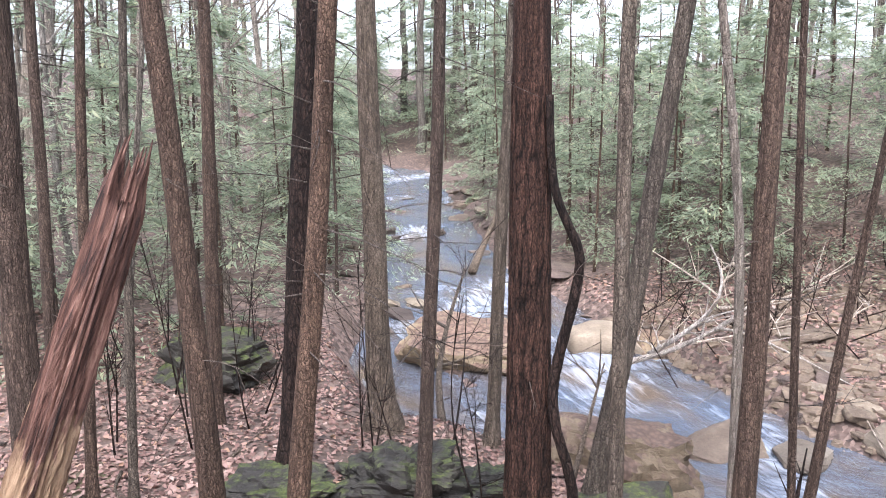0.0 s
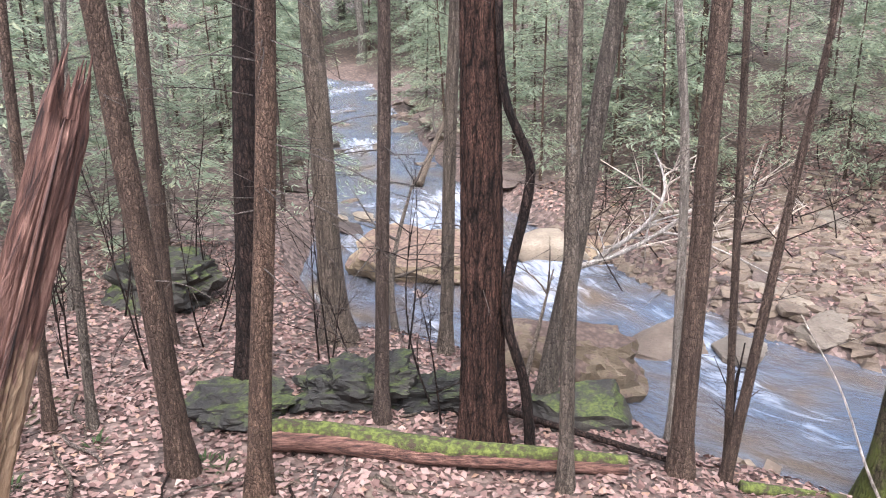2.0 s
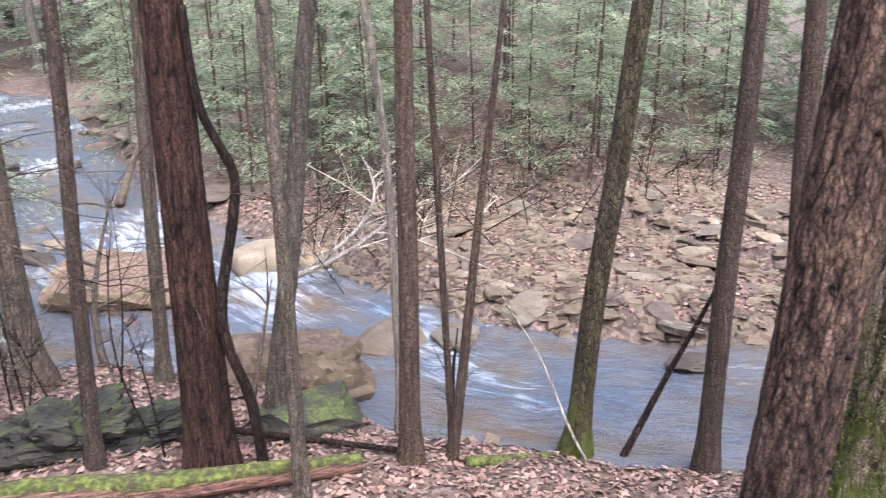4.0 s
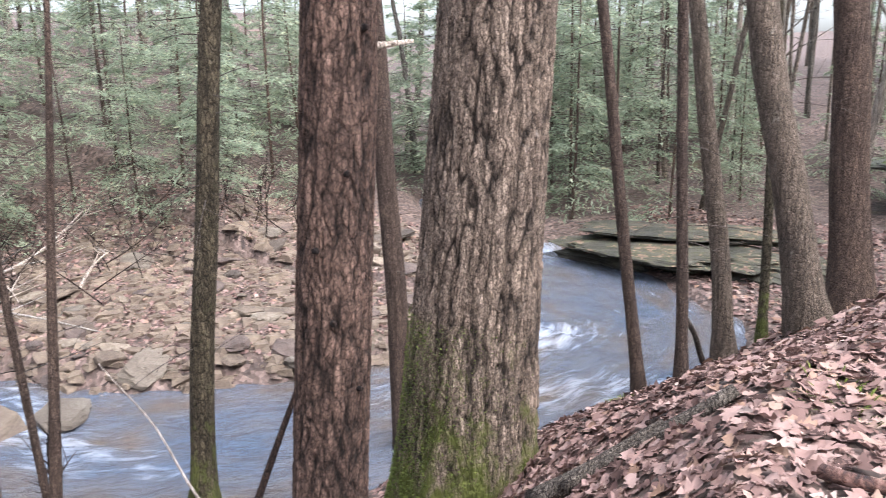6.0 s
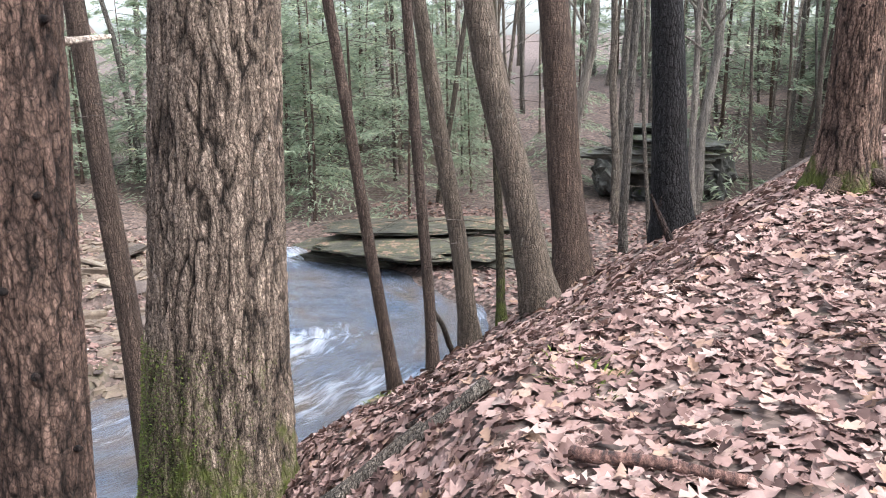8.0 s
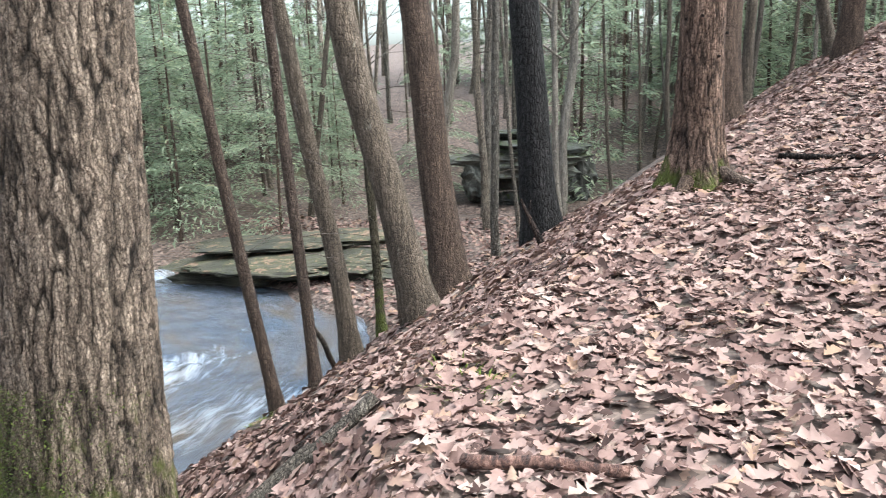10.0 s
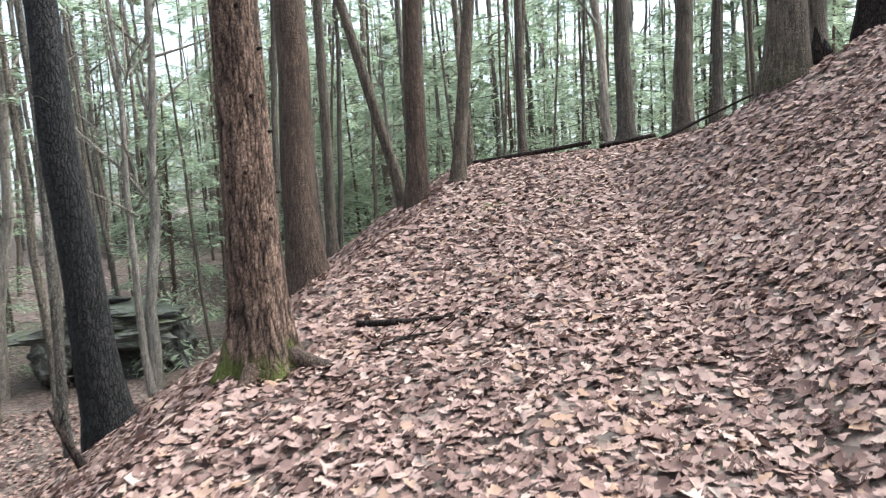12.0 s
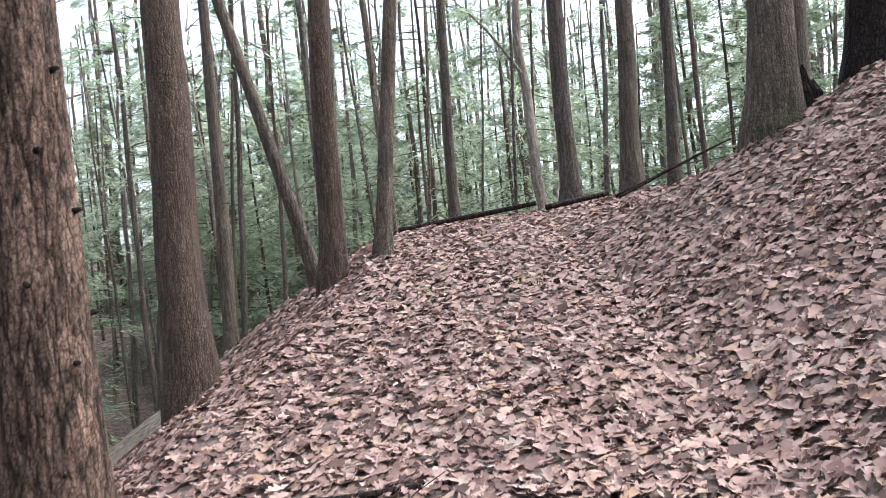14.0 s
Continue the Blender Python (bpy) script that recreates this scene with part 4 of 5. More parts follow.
rock("mossy_boulder", -1.75, 7.75, 0.5, 0.3, 0.2, ROCK_MOSSY, "low mossy stone on the leafy flat", 24, 0.3, rough=0.46, cuts=18)
rock("mossy_boulder", 0.5, 8.0, 0.55, 0.3, 0.24, ROCK_MOSSY, "low dark mossy stone on the leafy flat", 25, 0.3, rough=0.46, cuts=18)
rock("boulder", -3.4, 11.2, 0.8, 0.6, 0.42, ROCK_MOSSY, "dark boulder with an overhang in the woods", 26, 0.25, rough=0.34, cuts=14)


def layered(name, x, y, z, turn, label, layers, mat):
    """A bank of bedrock: uneven slabs lying on one another, each a part."""
    t = thing(name, x, y, z, label, "rock", turn=turn)
    for i, (ox, oy, oz, sx, sy, sz) in enumerate(layers):
        b = part("slab", rock_mesh(400 + i + int(x), sx, sy, sz, mat, 4.0, 13, 0.3), t)
        b.matrix_local = pose(ox, oy, oz, (i * 37 % 7) - 3, (i * 53 % 5) - 2, (i * 71 % 23) - 11)
    return t


layered("rock_ledge", 16.7, 6.0, -3.2, -80, "long layered mossy rock ledge over the creek",
        ((-1.3, 0.5, 0.12, 1.3, 0.7, 0.26), (0.9, 0.55, 0.10, 1.5, 0.7, 0.28), (-0.7, 0.2, 0.52, 1.8, 0.85, 0.20), (1.4, 0.3, 0.50, 1.4, 0.8, 0.22), (-0.3, 0.95, 0.80, 1.7, 0.8, 0.10), (1.3, 1.3, 0.86, 1.5, 0.7, 0.10), (2.6, 0.7, 0.30, 0.8, 0.7, 0.30)), ROCK_LEDGE)
layered("rock_outcrop", 25.4, 1.0, z_at(25.4, 1.0), 10, "big dark layered rock outcrop capped with moss",
        ((0.5, 0.2, 0.45, 1.3, 1.7, 0.75), (0.1, 0.15, 1.35, 1.5, 1.95, 0.42), (0.0, -0.3, 1.9, 1.5, 1.6, 0.2), (-0.1, 0.6, 2.2, 0.9, 0.9, 0.16), (-0.1, 1.6, 0.7, 1.0, 0.5, 0.7), (0.3, -1.5, 0.6, 0.9, 0.6, 0.8)), ROCK_CLIFF)

stone_kinds = [rock_mesh(60 + i, 1.0, 0.72, 0.24, m, 0, 3, 0.16) for i, m in enumerate((SANDSTONE, SANDSTONE_PALE, MUD_STONE, SANDSTONE, SANDSTONE_PALE, MUD_STONE, SANDSTONE))]
stone_rng = random.Random(5)


def stones(count, x0, x1, y0, y1, lo, hi, inside, label, group, kinds=7):
    done = tries = 0
    while done < count and tries < count * 40:
        tries += 1
        x, y = stone_rng.uniform(x0, x1), stone_rng.uniform(y0, y1)
        d, w, level, side = along_course(np.array(x), np.array(y), CREEK_X, CREEK_Y, CREEK_Z, CREEK_W)
        if not inside(float(d - w), float(side), x, y):
            continue
        s = lo + (hi - lo) * stone_rng.random() ** 2.2
        ob = new("stone", stone_kinds[stone_rng.randrange(kinds)])
        z = max(z_at(x, y), float(level) - 0.12)
        ob.matrix_world = pose(x, y, z + 0.14 * s, stone_rng.gauss(0, 9), stone_rng.gauss(0, 9), stone_rng.uniform(0, 360)) @ Matrix.Diagonal((s, s, s * stone_rng.uniform(0.7, 1.3), 1))
        tagged(ob, label, "stone", group)
        done += 1


stones(175, 5.0, 14.5, 7.5, 14.2, 0.08, 0.40, lambda off, side, x, y: side > 0 and -0.1 < off < 4.6, "flat tan sandstone slab on the stony bar", "stones of the creek bar")
stones(30, 3.5, 14, 8, 15, 0.08, 0.25, lambda off, side, x, y: side > 0 and -0.7 < off < 0.6, "wet stone at the water's edge", "stones of the water's edge")
stones(55, -4, 3.5, 15, 42, 0.14, 0.55, lambda off, side, x, y: -0.8 < off < 0.9, "flat stone along the upstream banks", "stones of the upper creek")
stones(18, -3, 3, 15, 40, 0.15, 0.5, lambda off, side, x, y: off < -0.5, "flat rock standing in the riffles", "stones of the upper creek")
stones(14, 2, 13, 5, 13, 0.08, 0.22, lambda off, side, x, y: off < -0.4, "wet rock breaking the shallow water", "stones in the riffle", 7)

# small cobbles and gravel of the bar
grng = np.random.default_rng(9)
cob = []
while len(cob) < 3600:
    x, y = grng.uniform(3.5, 15), grng.uniform(7.0, 16.0)
    d, w, level, side = along_course(np.array(x), np.array(y), CREEK_X, CREEK_Y, CREEK_Z, CREEK_W)
    off = float(d - w)
    if (side > 0 and -0.35 < off < 5.2) or (-0.5 < off < 0.25):
        cob.append((x, y, max(z_at(x, y), float(level) - 0.1), 0.02 + 0.13 * grng.random() ** 2.5))
cob = np.array(cob)
corner = np.array([(-1, -1, -1), (1, -1, -1), (1, 1, -1), (-1, 1, -1), (-0.7, -0.7, 1), (0.7, -0.7, 1), (0.7, 0.7, 1), (-0.7, 0.7, 1)], float)
boxf = np.array([(4, 5, 6, 7), (0, 1, 5, 4), (1, 2, 6, 5), (2, 3, 7, 6), (3, 0, 4, 7)])
ang = grng.uniform(0, 6.28, len(cob))
cv = corner[None] * (1 + grng.normal(0, 0.25, (len(cob), 8, 3))) * (cob[:, 3][:, None, None] * np.array([1.2, 0.9, 0.4]))
cx = cv[..., 0] * np.cos(ang)[:, None] - cv[..., 1] * np.sin(ang)[:, None]
cy = cv[..., 0] * np.sin(ang)[:, None] + cv[..., 1] * np.cos(ang)[:, None]
cv = np.stack([cx + cob[:, 0][:, None], cy + cob[:, 1][:, None], cv[..., 2] + cob[:, 2][:, None] + 0.01], -1).reshape(-1, 3)
cf = (boxf[None] + (np.arange(len(cob)) * 8)[:, None, None]).reshape(-1, 4)
tagged(new("cobbles", mesh_of("cobbles", cv, cf.tolist(), SANDSTONE, False)), "small tan and reddish cobbles of the creek bar", "gravel", "", "stuff")

# ---- snag, logs, vine, fallen wood ----
def snag():
    x, y = -2.45, 3.75
    t = thing("broken_snag", x, y, z_at(x, y), "leaning rotten broken tree snag with splintered top", "tree trunk")
    rng = np.random.default_rng(3)
    sides, k, tall = 66, 60, 2.74
    s = np.linspace(0, 1, k)
    ang = np.arange(sides) * 2 * math.pi / sides
    crest = tall * (1 - 0.03 * rng.random(sides))
    jag = np.repeat(rng.uniform(0.0, 0.17, sides // 3), 3)
    crest -= jag
    crest[36:54] -= 0.55 + 0.35 * np.repeat(rng.random(6), 3)
    groove = 1 + 0.10 * np.sin(ang * 5 + 0.6) + 0.06 * np.sin(ang * 13 + 2.0) + 0.05 * np.repeat(rng.normal(0, 1, sides // 2), 2) - 0.22 * (np.arange(sides) % 17 == 4) - 0.15 * (np.arange(sides) % 11 == 7)
    h = s[:, None] * (crest[None] + 0.6) - 0.6
    r = (0.135 - 0.010 * h) * groove[None] * (1 + 0.025 * rng.normal(0, 1, (k, sides)) + 0.05 * np.sin(h * 5.0 + 4.0 * np.sin(ang * 3)[None])) * (1 + 0.3 * np.exp(-np.clip(h, 0, 9) * 3))
    r *= 1 - 0.25 * smooth(0.93, 1.0, s)[:, None]
    lean = (0.0, 0.0)
    X = lean[0] * h + r * np.cos(ang)[None]
    Y = lean[1] * h + r * np.sin(ang)[None]
    v = np.stack([X, Y, h], -1).reshape(-1, 3).tolist()
    i, j = np.meshgrid(np.arange(k - 1), np.arange(sides), indexing="ij")
    n = (j + 1) % sides
    f = np.stack([i * sides + j, i * sides + n, (i + 1) * sides + n, (i + 1) * sides + j], -1).reshape(-1, 4).tolist()
    c = len(v)
    v.append((lean[0] * tall * 0.88, 0, tall * 0.88))
    f += [[(k - 1) * sides + q, (k - 1) * sides + (q + 1) % sides, c] for q in range(sides)]
    stem = part("trunk", mesh_of("trunk", v, f, ROTTEN, False), t)
    stem.matrix_local = pose(0, 0, 0, 0, 20.6, 0)
    for q in range(12):
        a = rng.uniform(0, 6.28)
        b = np.array([0.075 * math.cos(a), 0.075 * math.sin(a), 2.5])
        pts = [b, b + np.array([0, 0, 0.1]), b + np.array([rng.normal(0, 0.012), rng.normal(0, 0.012), 0.12 + rng.uniform(0.05, 0.2)])]
        vv, ff = tube(np.array(pts), [0.02, 0.015, 0.003], 5)
        part("splinter", mesh_of("splinter", vv, ff, ROTTEN, False), stem)


snag()
ml = thing("mossy_log", -1.35, 7.05, z_at(-1.35, 7.05), "rotten fallen log topped with bright green moss", "log")
far_end = np.array([3.5, -0.72, -0.10])
s = np.linspace(0, 1, 26)
lp = s[:, None] * far_end[None] + np.array([0, 0, 0.13]) + np.stack([0 * s, 0.03 * np.sin(s * 7), 0.015 * np.sin(s * 11)], 1)
lr = np.linspace(0.155, 0.075, 26)
part("stem", mesh_of("stem", *tube(lp, lr, 14, 0.10, 4), ROTTEN_LOG), ml, "crumbling red-brown rotten wood")
mv, mf = tube(lp + np.array([0, 0.02, 0.045]), lr * 0.9, 14, 0.14, 8)
part("moss", mesh_of("moss", mv, mf, MOSS), ml, "bright green moss")
log("mossy_branch", (3.3, 6.35), (4.3, 6.2), 0.07, 0.04, MOSS, "short mossy fallen branch at the water's edge", 4)
log("fallen_pole", (-0.4, 8.6), (2.7, 6.6), 0.05, 0.03, BARK_DARK, "long thin dark fallen pole on the bank", 5, category="branch", lift=3.0)

vine_pts = [(0.94, 6.87, 1.71), (0.95, 6.87, 1.29), (0.99, 6.86, 0.85), (1.13, 6.84, 0.55), (1.24, 6.82, 0.32), (1.23, 6.82, 0.08), (1.17, 6.83, -0.24), (1.08, 6.85, -0.62), (1.01, 6.86, -1.02), (1.07, 6.85, -1.43), (1.21, 6.82, -1.79), (1.27, 6.81, -2.31), (1.3, 6.85, -2.8)]
vp = np.array(vine_pts)
vs = np.linspace(0, len(vp) - 1, 44)
vp = np.stack([np.interp(vs, np.arange(len(vp)), vp[:, i]) for i in range(3)], 1)
for _ in range(3):
    vp[1:-1] = 0.25 * vp[:-2] + 0.5 * vp[1:-1] + 0.25 * vp[2:]
vine = thing("grape_vine", 1.3, 6.85, z_at(1.3, 6.85), "thick dark twisting vine climbing beside a trunk", "vine")
vv, vf = tube(vp - np.array([1.3, 6.85, z_at(1.3, 6.85)]), np.linspace(0.036, 0.058, 44), 9, 0.10, 3)
part("stem", mesh_of("stem", vv, vf, BARK_DARK), vine)


def branchy(name, x, y, z, heading, rise, size, r, mat, label, seed, forks=10, category="branch", spread=0.5, curl=0.25):
    """A forked dead bough: a bent stem with side limbs and twigs, each limb a part."""
    rng = np.random.default_rng(seed)
    t = thing(name, x, y, z, label, category)
    a = radians(heading)
    d = np.array([math.cos(a) * math.cos(radians(rise)), math.sin(a) * math.cos(radians(rise)), math.sin(radians(rise))])
    s = np.linspace(0, 1, 10)[:, None]
    pts = s * d * size + np.sin(s * 3.1) * rng.normal(0, 0.10, 3) * size * curl * 2
    part("stem", mesh_of("stem", *tube(pts, np.linspace(r, r * 0.25, 10), 7, 0.08, seed), mat), t)
    for q in range(forks):
        k = rng.integers(2, 9)
        e = d + rng.normal(0, spread, 3)
        e /= np.linalg.norm(e)
        ll = size * rng.uniform(0.2, 0.5)
        s2 = np.linspace(0, 1, 6)[:, None]
        p2 = pts[k] + s2 * e * ll + s2 * s2 * rng.normal(0, curl, 3) * ll
        pieces = [tube(p2, np.linspace(r * 0.42, r * 0.10, 6), 5, capped=False)]
        for _ in range(3):
            g = e + rng.normal(0, 0.7, 3)
            pieces.append(tube(p2[rng.integers(1, 5)] + s2[:4] / 0.6 * g * ll * 0.35, np.linspace(r * 0.2, r * 0.06, 4), 4, capped=False))
        v, f = join(pieces)
        part("limb", mesh_of("limb", v, f, mat), t)
    return t


branchy("fallen_tree", 3.2, 13.3, -2.9, -22, 33, 2.7, 0.062, BLEACHED, "bleached bare fallen tree reaching over the creek", 2, 9, curl=0.55)
branchy("fallen_branch", 3.65, 13.1, -2.65, -15, 66, 2.2, 0.05, BLEACHED, "bleached bare curved bough over the creek bank", 3, 9, curl=0.5)
branchy("fallen_branch", 7.2, 13.6, -2.45, 20, 30, 1.0, 0.035, BLEACHED, "short pale dead branch on the far bank", 4, 2)
branchy("dead_branch", 5.5, 15.0, -2.3, 5, 20, 3.0, 0.04, BLEACHED, "tangle of pale dead branches on the far bank", 6, 6)
branchy("leaning_branch", 1.55, 8.6, z_at(1.55, 8.6), 60, 48, 1.6, 0.04, BARK_GREY, "grey broken branch leaning over a boulder", 7, 2)
branchy("leaning_branch", 0.0, 10.6, -2.95, 75, 55, 2.6, 0.07, BARK_GREY, "leaning dead stem beside the creek", 8, 3)
branchy("leaning_branch", 0.75, 19.5, -2.5, 60, 42, 3.6, 0.12, BARK_GREY, "broken trunk leaning over the upper creek", 9, 3)
branchy("dead_sapling", 3.45, 6.9, z_at(3.45, 6.9), 60, 70, 1.3, 0.03, BARK_DARK, "dark crooked dead sapling by the water", 10, 4)
log("leaning_branch", (5.12, 6.13, z_at(5.12, 6.13) - 0.1), (6.05, 5.75, -1.05), 0.045, 0.022, BARK_DARK, "dark dead stem leaning over the water", 11, category="branch", bend=0.05)
log("leaning_branch", (4.76, 6.14, z_at(4.76, 6.14) - 0.05), (4.1, 7.0, -1.35), 0.018, 0.006, BLEACHED, "thin pale broken stem at the water's edge", 12, category="branch", bend=0.12)
log("leaning_branch", (11.2, 3.2, z_at(11.2, 3.2) - 0.05), (10.3, 3.35, -1.7), 0.05, 0.03, BARK_GREY, "short broken limb at the foot of a leaning tree", 14, category="branch", bend=0.05)
# wood lying on the road's edge
log("fallen_branch", (3.72, 1.72), (4.2, 0.82), 0.055, 0.036, BARK_GREY, "grey weathered broken branch among leaves", 20, category="branch", bend=0.05, lift=1.5)
log("fallen_branch", (3.78, 1.55), (4.05, 1.12), 0.04, 0.034, BARK_GREY, "grey broken branch lying against a longer one", 28, category="branch", bend=0.03, lift=1.7)
log("fallen_branch", (4.1, 1.2), (5.3, 1.25), 0.014, 0.006, BARK_DARK, "thin dark twig lying beside a grey branch", 26, category="branch", bend=0.1, lift=4.0)
log("fallen_branch", (3.45, 0.27), (3.31, -0.37), 0.030, 0.024, ROTTEN_LOG, "short brown barkless stick on the leaves", 21, category="branch", bend=0.03, lift=1.7)
log("fallen_branch", (8.6, -2.2), (8.06, -3.2), 0.030, 0.016, BARK_DARK, "dark wet broken branch across the leaves", 22, category="branch", bend=0.06, lift=2.2)
branchy("fallen_branch", 7.9, -2.2, z_at(7.9, -2.2) + 0.04, -95, 3, 0.8, 0.014, BARK_DARK, "thin forked dark twig on the leaves", 27, 4)
branchy("fallen_branch", 10.9, -1.2, z_at(10.9, -1.2) + 0.05, 200, 2, 1.5, 0.03, BARK_GREY, "thin broken branch at the road edge", 24, 3)
branchy("broken_stub", 9.3, 0.1, z_at(9.3, 0.1), 60, 60, 0.6, 0.05, BARK_DARK, "short dark broken stub on the bank edge", 23, 1)
# branches over the rise
log("fallen_pole", (15.6, -6.2, z_at(15.6, -6.2) + 0.08), (14.5, -8.1, z_at(14.5, -8.1) + 0.18), 0.05, 0.035, BARK_DARK, "thin dark fallen trunk across the rise", 31, bend=0.12)
log("fallen_pole", (14.4, -8.2, z_at(14.4, -8.2) + 0.1), (13.9, -9.05, z_at(13.9, -9.05) + 0.12), 0.045, 0.04, BARK_DARK, "short dark log lying on the rise", 33, bend=0.04)
log("fallen_pole", (13.8, -9.1, z_at(13.8, -9.1) + 0.05), (12.7, -10.45, 3.1), 0.03, 0.014, BARK_DARK, "thin fallen pole propped on the bank", 32, bend=0.1)
log("fallen_pole", (13.6, -9.0, z_at(13.6, -9.0) + 0.05), (12.75, -10.2, 3.02), 0.022, 0.012, BARK_DARK, "thin fallen pole propped beside another", 34, bend=0.08)
stump = thing("stump", 10.55, -9.35, z_at(10.55, -9.35), "dark rotten jagged stump beside an oak", "stump")
for q in range(5):
    a = q * 1.26
    pts = np.array([[0.1 * math.cos(a), 0.1 * math.sin(a), -0.1], [0.13 * math.cos(a), 0.13 * math.sin(a), 0.25], [0.16 * math.cos(a) + 0.03, 0.14 * math.sin(a), 0.35 + 0.28 * ((q * 7) % 5) / 5]])
    part("splinter", mesh_of("splinter", *tube(pts, [0.13, 0.10, 0.012], 6, 0.2, q), BARK_DARK, False), stump)

# flared roots of the tree at the road's edge
for q, (a, ll) in enumerate(((-50, 0.55), (40, 0.35), (150, 0.4), (240, 0.45))):
    ax, ay = 8.11 + 0.12 * math.cos(radians(a)), -1.37 + 0.12 * math.sin(radians(a))
    bx, by = 8.11 + (0.16 + ll) * math.cos(radians(a)), -1.37 + (0.16 + ll) * math.sin(radians(a))
    log("tree_root", (ax, ay, z_at(ax, ay) + 0.16), (bx, by, z_at(bx, by) - 0.02), 0.10, 0.03, BARK_HEMLOCK, "exposed bark-covered root at the foot of a hemlock", 50 + q, sag=0.03, category="root")

# thin saplings and brush
SAP = "thin bare sapling with a few twigs"
sap_rng = random.Random(21)
for _ in range(26):
    x, y = sap_rng.uniform(-5.5, 0.5), sap_rng.uniform(7.2, 11.5)
    d, w, _, _ = along_course(np.array(x), np.array(y), CREEK_X, CREEK_Y, CREEK_Z, CREEK_W)
    d2, w2, _, _ = along_course(np.array(x), np.array(y), SIDE_X, SIDE_Y, SIDE_Z, SIDE_W)
    if d - w > 0.3 and d2 - w2 > 0.3:
        branchy("sapling", x, y, z_at(x, y) - 0.03, sap_rng.uniform(0, 360), sap_rng.uniform(72, 88), sap_rng.uniform(1.0, 2.8), 0.014, BARK_DARK, SAP, sap_rng.randrange(9999), 6, "sapling", 0.6)
for _ in range(60):
    x, y = sap_rng.uniform(3.5, 15), sap_rng.uniform(12.4, 16.0)
    branchy("brush", x, y, z_at(x, y) - 0.03, sap_rng.uniform(0, 360), sap_rng.uniform(25, 75), sap_rng.uniform(0.8, 2.2), 0.014, BARK_DARK, "tangled dark bare brush on the far bank", sap_rng.randrange(9999), 9, "brush", 0.8)

# sticks lying about on the flat and the bank
for q in range(34):
    x, y = sap_rng.uniform(-5.5, 3.5), sap_rng.uniform(5.6, 10.0)
    a, ll = sap_rng.uniform(0, 6.28), sap_rng.uniform(0.5, 1.7)
    bx, by = x + ll * math.cos(a), y + ll * math.sin(a)
    d, w, _, _ = along_course(np.array([x, bx]), np.array([y, by]), CREEK_X, CREEK_Y, CREEK_Z, CREEK_W)
    d2, w2, _, _ = along_course(np.array([x, bx]), np.array([y, by]), SIDE_X, SIDE_Y, SIDE_Z, SIDE_W)
    if (d - w).min() > 0.3 and (d2 - w2).min() > 0.2:
        log("stick", (x, y), (bx, by), sap_rng.uniform(0.012, 0.03), 0.007, (BARK_DARK, TWIG, BARK_GREY)[q % 3], "thin fallen stick on the leafy flat", 700 + q, sides=6, category="stick", lift=1.5, bend=0.08, knots=7)

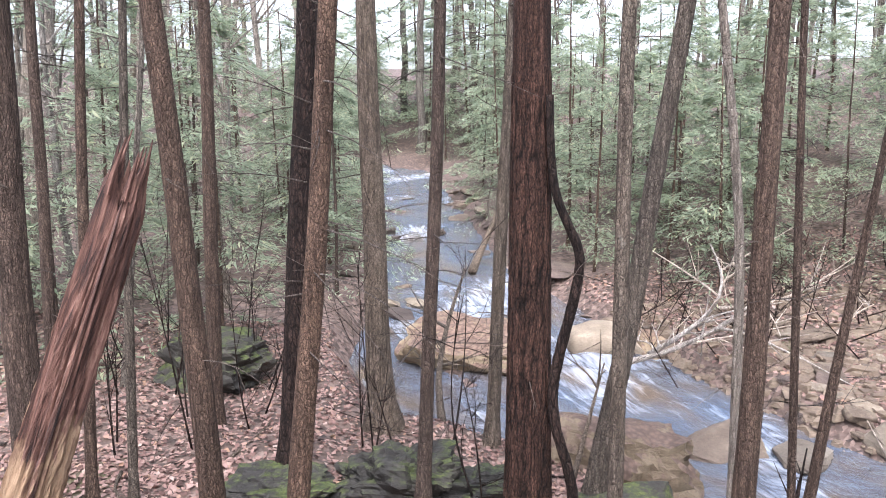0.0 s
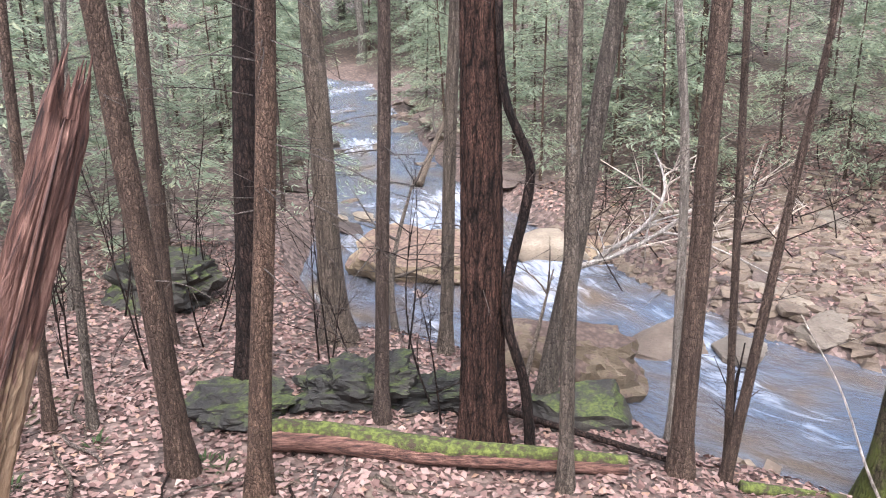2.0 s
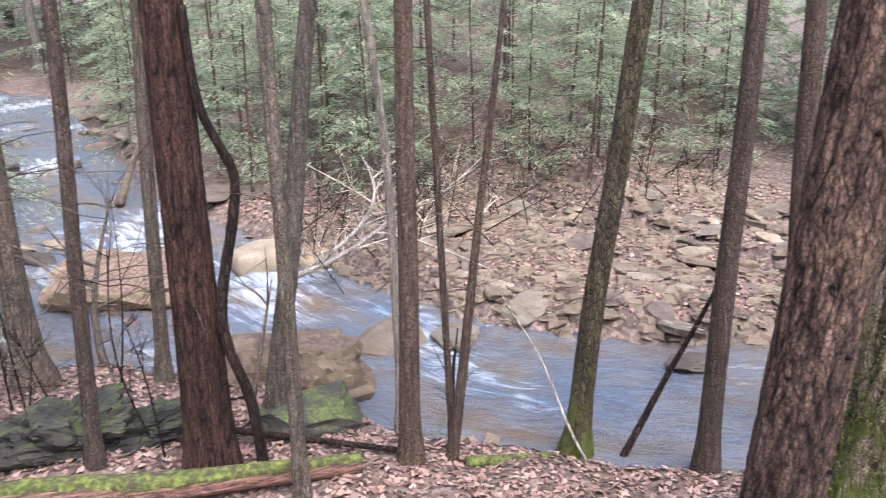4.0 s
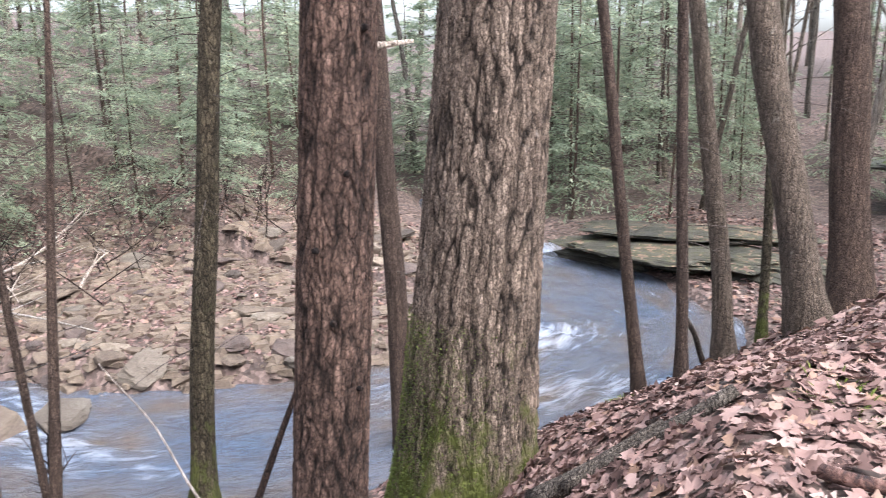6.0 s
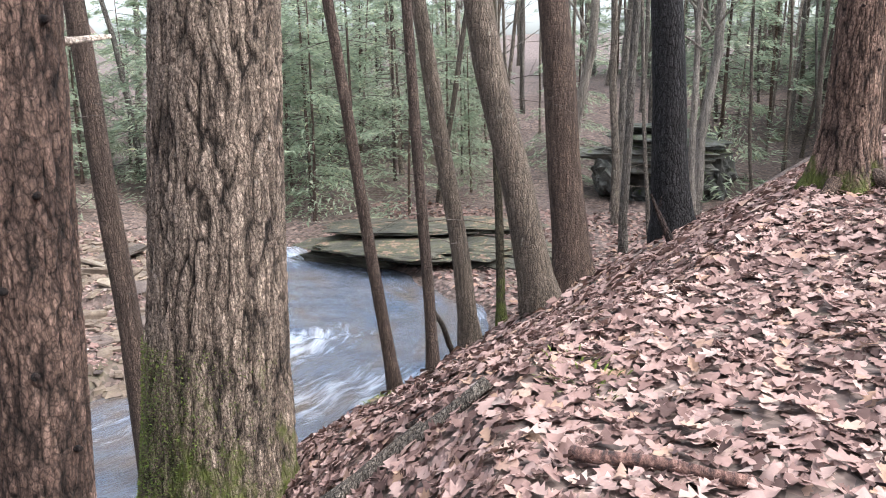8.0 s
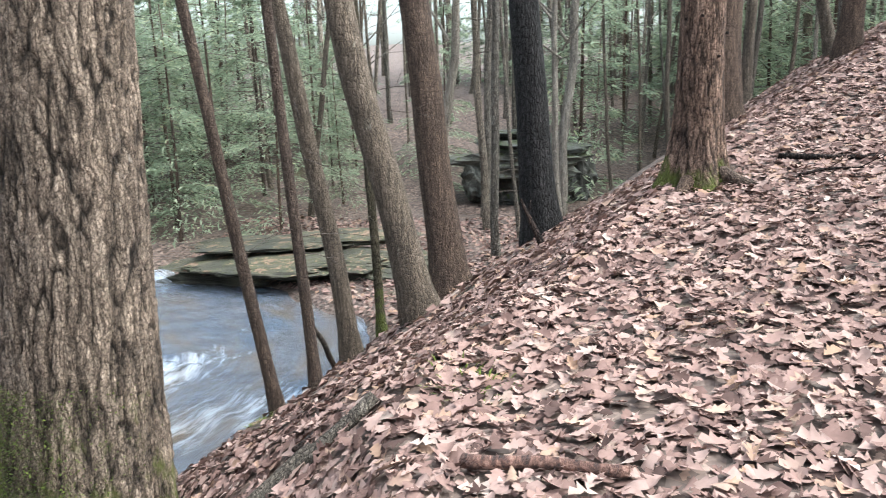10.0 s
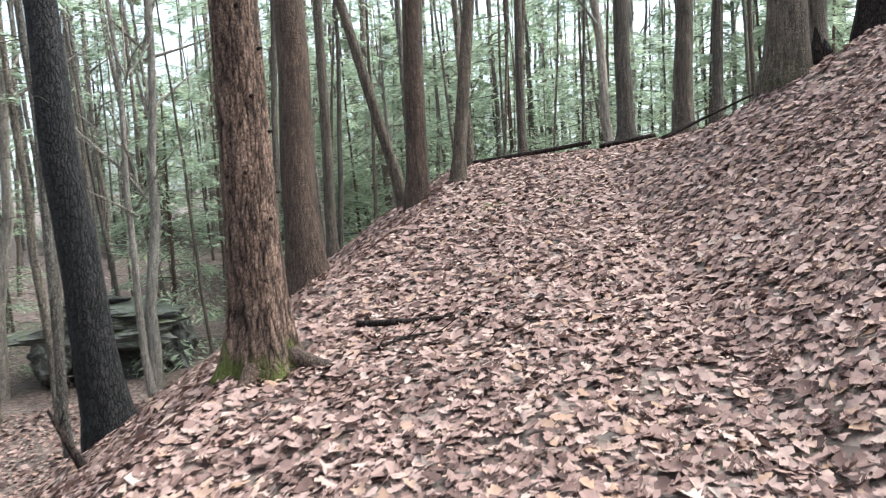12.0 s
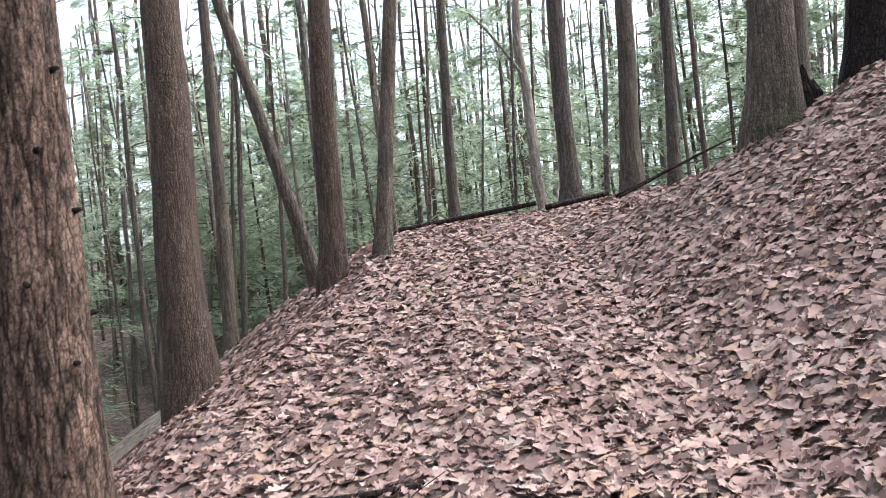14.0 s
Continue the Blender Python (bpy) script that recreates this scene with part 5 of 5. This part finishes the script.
# ---- fallen leaves ----
def leaf_carpet(name, label, count, region, size, seed, simple=False, lift=0.03, keep=None, tilt=0.24):
    """Countless curled oak leaves lying on the ground over a stretch of the plan."""
    rng = np.random.default_rng(seed)
    x, y = region(rng, count)
    if keep is not None:
        ok = keep(x, y)
        x, y = x[ok], y[ok]
    n = len(x)
    e = 0.05
    z = height(x, y)
    nx_, ny_ = -(height(x + e, y) - z) / e, -(height(x, y + e) - z) / e
    up = np.stack([nx_, ny_, np.ones(n)], 1) + rng.normal(0, tilt, (n, 3)) * np.array([1, 1, 0.2])
    up /= np.linalg.norm(up, axis=1)[:, None]
    a = rng.uniform(0, 2 * math.pi, n)
    d = np.stack([np.cos(a), np.sin(a), np.zeros(n)], 1)
    d -= up * (d * up).sum(1)[:, None]
    d /= np.linalg.norm(d, axis=1)[:, None]
    w = np.cross(up, d)
    if simple:
        s = np.array([0.0, 0.5, 1.0])
        half = np.array([0.0, 0.36, 0.0])
    else:
        s = np.array([0.0, 0.22, 0.30, 0.50, 0.58, 0.80, 1.0])
        half = np.array([0.02, 0.23, 0.13, 0.37, 0.20, 0.27, 0.02])
    k = len(s)
    length = size * rng.uniform(0.55, 1.35, n)
    wide = rng.uniform(0.75, 1.25, n)
    curl, arch = rng.uniform(-0.9, 1.5, n), rng.normal(0.1, 0.35, n)
    ss = np.repeat(s[:, None], 3, 1).reshape(-1)
    ww = np.stack([-half, 0 * half, half], 1).reshape(-1)
    ss2 = ss[None] + (0.30 * np.abs(ww)[None] if not simple else 0)
    L = length[:, None]
    off = (d[:, None] * ((ss2 - 0.5) * L)[..., None] + w[:, None] * (ww[None] * wide[:, None] * L)[..., None]
           + up[:, None] * ((curl[:, None] * ww[None] ** 2 * 1.6 + arch[:, None] * (ss2 - 0.5) ** 2) * L)[..., None])
    base = np.stack([x, y, z + rng.uniform(0.004, lift, n)], 1)
    v = (base[:, None] + off).reshape(-1, 3)
    q = []
    for i in range(k - 1):
        for j in range(2):
            q.append((i * 3 + j, i * 3 + j + 1, (i + 1) * 3 + j + 1, (i + 1) * 3 + j))
    if simple:
        v = (base[:, None] + off)[:, (0, 3, 7, 5)].reshape(-1, 3)
        q, k = [(0, 1, 2), (0, 2, 3)], 4 / 3
    corners = len(q[0])
    f = (np.array(q)[None] + (np.arange(n) * round(k * 3))[:, None, None]).reshape(-1, corners)
    me = bpy.data.meshes.new(name)
    me.vertices.add(len(v))
    me.vertices.foreach_set("co", v.astype(np.float32).ravel())
    me.loops.add(len(f) * corners)
    me.loops.foreach_set("vertex_index", f.astype(np.int32).ravel())
    me.polygons.add(len(f))
    me.polygons.foreach_set("loop_start", (np.arange(len(f)) * corners).astype(np.int32))
    me.materials.append(DEAD_LEAF)
    me.update(calc_edges=True)
    return tagged(new(name, me), label, "leaves", "", "stuff")


def road_box(u0, u1, v0, v1):
    def inside(rng, n):
        u, v = rng.uniform(u0, u1, n), rng.uniform(v0, v1, n)
        return 0.7 + (0.9 * u + 0.44 * v) / 1.0036, -0.2 + (-0.44 * u + 0.9 * v) / 1.0036
    return inside


def plan_box(x0, x1, y0, y1):
    return lambda rng, n: (rng.uniform(x0, x1, n), rng.uniform(y0, y1, n))


def dry(x, y):
    d, w, _, _ = along_course(x, y, CREEK_X, CREEK_Y, CREEK_Z, CREEK_W)
    d2, w2, _, _ = along_course(x, y, SIDE_X, SIDE_Y, SIDE_Z, SIDE_W)
    return (d - w > 0.15) & (d2 - w2 > 0.1)


leaf_carpet("leaf_litter", "thick pinkish-brown fallen oak leaves on the woods road", 36000, road_box(0.6, 10.8, -3.8, 4.4), 0.1, 1, lift=0.045, tilt=0.23)
leaf_carpet("leaf_litter", "pinkish-brown fallen oak leaves farther along the road", 32000, road_box(10.5, 19.0, -6.0, 4.0), 0.105, 2, True, lift=0.045, tilt=0.23)
leaf_carpet("leaf_litter", "fallen leaves on the steep bank", 27000, plan_box(-6.0, 7.0, 1.6, 8.5), 0.085, 3, True, keep=dry)
leaf_carpet("leaf_litter", "fallen leaves on the flat by the creek", 18000, plan_box(-9.0, 2.0, 8.0, 14.0), 0.078, 4, True, keep=dry)
leaf_carpet("leaf_litter", "fallen leaves on the wooded bank beyond the ledge", 14000, plan_box(6.5, 22.0, -1.0, 9.0), 0.14, 5, True, keep=dry)
leaf_carpet("leaf_litter", "fallen leaves among the stones of the far bank", 17000, plan_box(2.0, 16.0, 8.0, 18.0), 0.095, 6, True, keep=dry)

leaf_carpet("leaf_litter", "fallen leaves on the road behind the walker", 26000, plan_box(-9.0, 2.5, -8.0, 1.7), 0.115, 7, True)
leaf_carpet("leaf_litter", "fallen leaves on the upper bank", 9000, plan_box(-1.0, 9.0, -12.0, -4.0), 0.115, 8, True)

# ---- small growth: moss on trunks, tufts and low leaves ----
def tuft(name, x, y, blades, size, mat, label, category, seed, spread=0.12, flat=0.4):
    """A little clump of narrow bent blades or leaves."""
    rng = np.random.default_rng(seed)
    v, f = [], []
    for _ in range(blades):
        a, r = rng.uniform(0, 6.28), spread * math.sqrt(rng.random())
        px, py = x + r * math.cos(a), y + r * math.sin(a)
        b = np.array([px - x, py - y, z_at(px, py) - z_at(x, y)])
        d = np.array([math.cos(a), math.sin(a), rng.uniform(flat, 1.5)]) * size * rng.uniform(0.5, 1.2)
        w = np.array([-math.sin(a), math.cos(a), 0]) * size * rng.uniform(0.06, 0.14)
        k = len(v)
        v += [b - w * 0.4, b + w * 0.4, b + d * 0.6 + w, b + d * 0.6 - w, b + d * np.array([1.2, 1.2, 0.75])]
        f += [(k, k + 1, k + 2, k + 3), (k + 3, k + 2, k + 4)]
    ob = new(name, mesh_of(name, v, f, mat, False))
    ob.location = (x, y, z_at(x, y))
    return tagged(ob, label, category, "", "stuff")


tuft_rng = random.Random(4)
for x, y in ((11.5, -4.85), (11.35, -4.7), (10.95, -5.55), (10.8, -5.6)):
    tuft("grass_tuft", x, y, 60, 0.07, MOSS_TUFT, "small yellow-green moss tuft among the leaves", "moss", tuft_rng.randrange(999), 0.16, 0.3)
for x, y in ((4.23, 0.3), (4.4, 0.42), (7.8, 3.0)):
    tuft("moss_patch", x, y, 70, 0.05, MOSS_TUFT, "small patch of moss on the leafy slope", "moss", tuft_rng.randrange(999), 0.2, 0.2)
for _ in range(6):
    x, y = tuft_rng.uniform(-3.6, -1.6), tuft_rng.uniform(5.0, 7.2)
    tuft("fern", x, y, 18, 0.10, FERN, "low green leafy plant on the forest floor", "plant", tuft_rng.randrange(999), 0.10, 0.4)


def moss_skirt(x, y, r, tall, lean, seed, count, turn, width, flare, label, parent):
    """Countless short moss tufts clinging to the foot of a trunk, on its damp side."""
    rng = np.random.default_rng(seed)
    n = count
    h = tall * rng.random(n) ** 2.2
    a = radians(turn) + rng.normal(0, radians(width), n)
    rad = r * (1 + (flare - 1) * np.exp(-h / (1.6 * r))) * 1.01
    p = np.stack([lean[0] * h + rad * np.cos(a), lean[1] * h + rad * np.sin(a), h], 1)
    out = np.stack([np.cos(a), np.sin(a), rng.uniform(-0.3, 0.8, n)], 1) + rng.normal(0, 0.35, (n, 3))
    side = np.stack([-np.sin(a), np.cos(a), rng.normal(0, 0.5, n)], 1)
    s = rng.uniform(0.005, 0.012, n)[:, None]
    v = np.stack([p - side * s * 0.6, p + side * s * 0.6, p + out * s], 1).reshape(-1, 3)
    me = mesh_of("moss", v, np.arange(n * 3).reshape(-1, 3).tolist(), MOSS_TUFT, False)
    tagged(part("moss", me, parent, label), kind="stuff")


for o in [q for q in scene.objects if q.parent is None]:
    words = o.get("label", "")
    if words.startswith("massive old oak"):
        moss_skirt(0, 0, 0.42, 1.6, (0.04, -0.06), 1, 15000, 165, 34, 1.36, "green moss on the damp side of the foot", o)
    elif words.startswith("red-brown hemlock with flared"):
        moss_skirt(0, 0, 0.185, 0.42, (0, 0), 2, 2600, 195, 30, 1.6, "green moss at the foot", o)
    elif words.startswith("broad ridged oak"):
        moss_skirt(0, 0, 0.28, 0.6, (0, 0), 3, 2600, 160, 50, 1.5, "green moss at the foot", o)
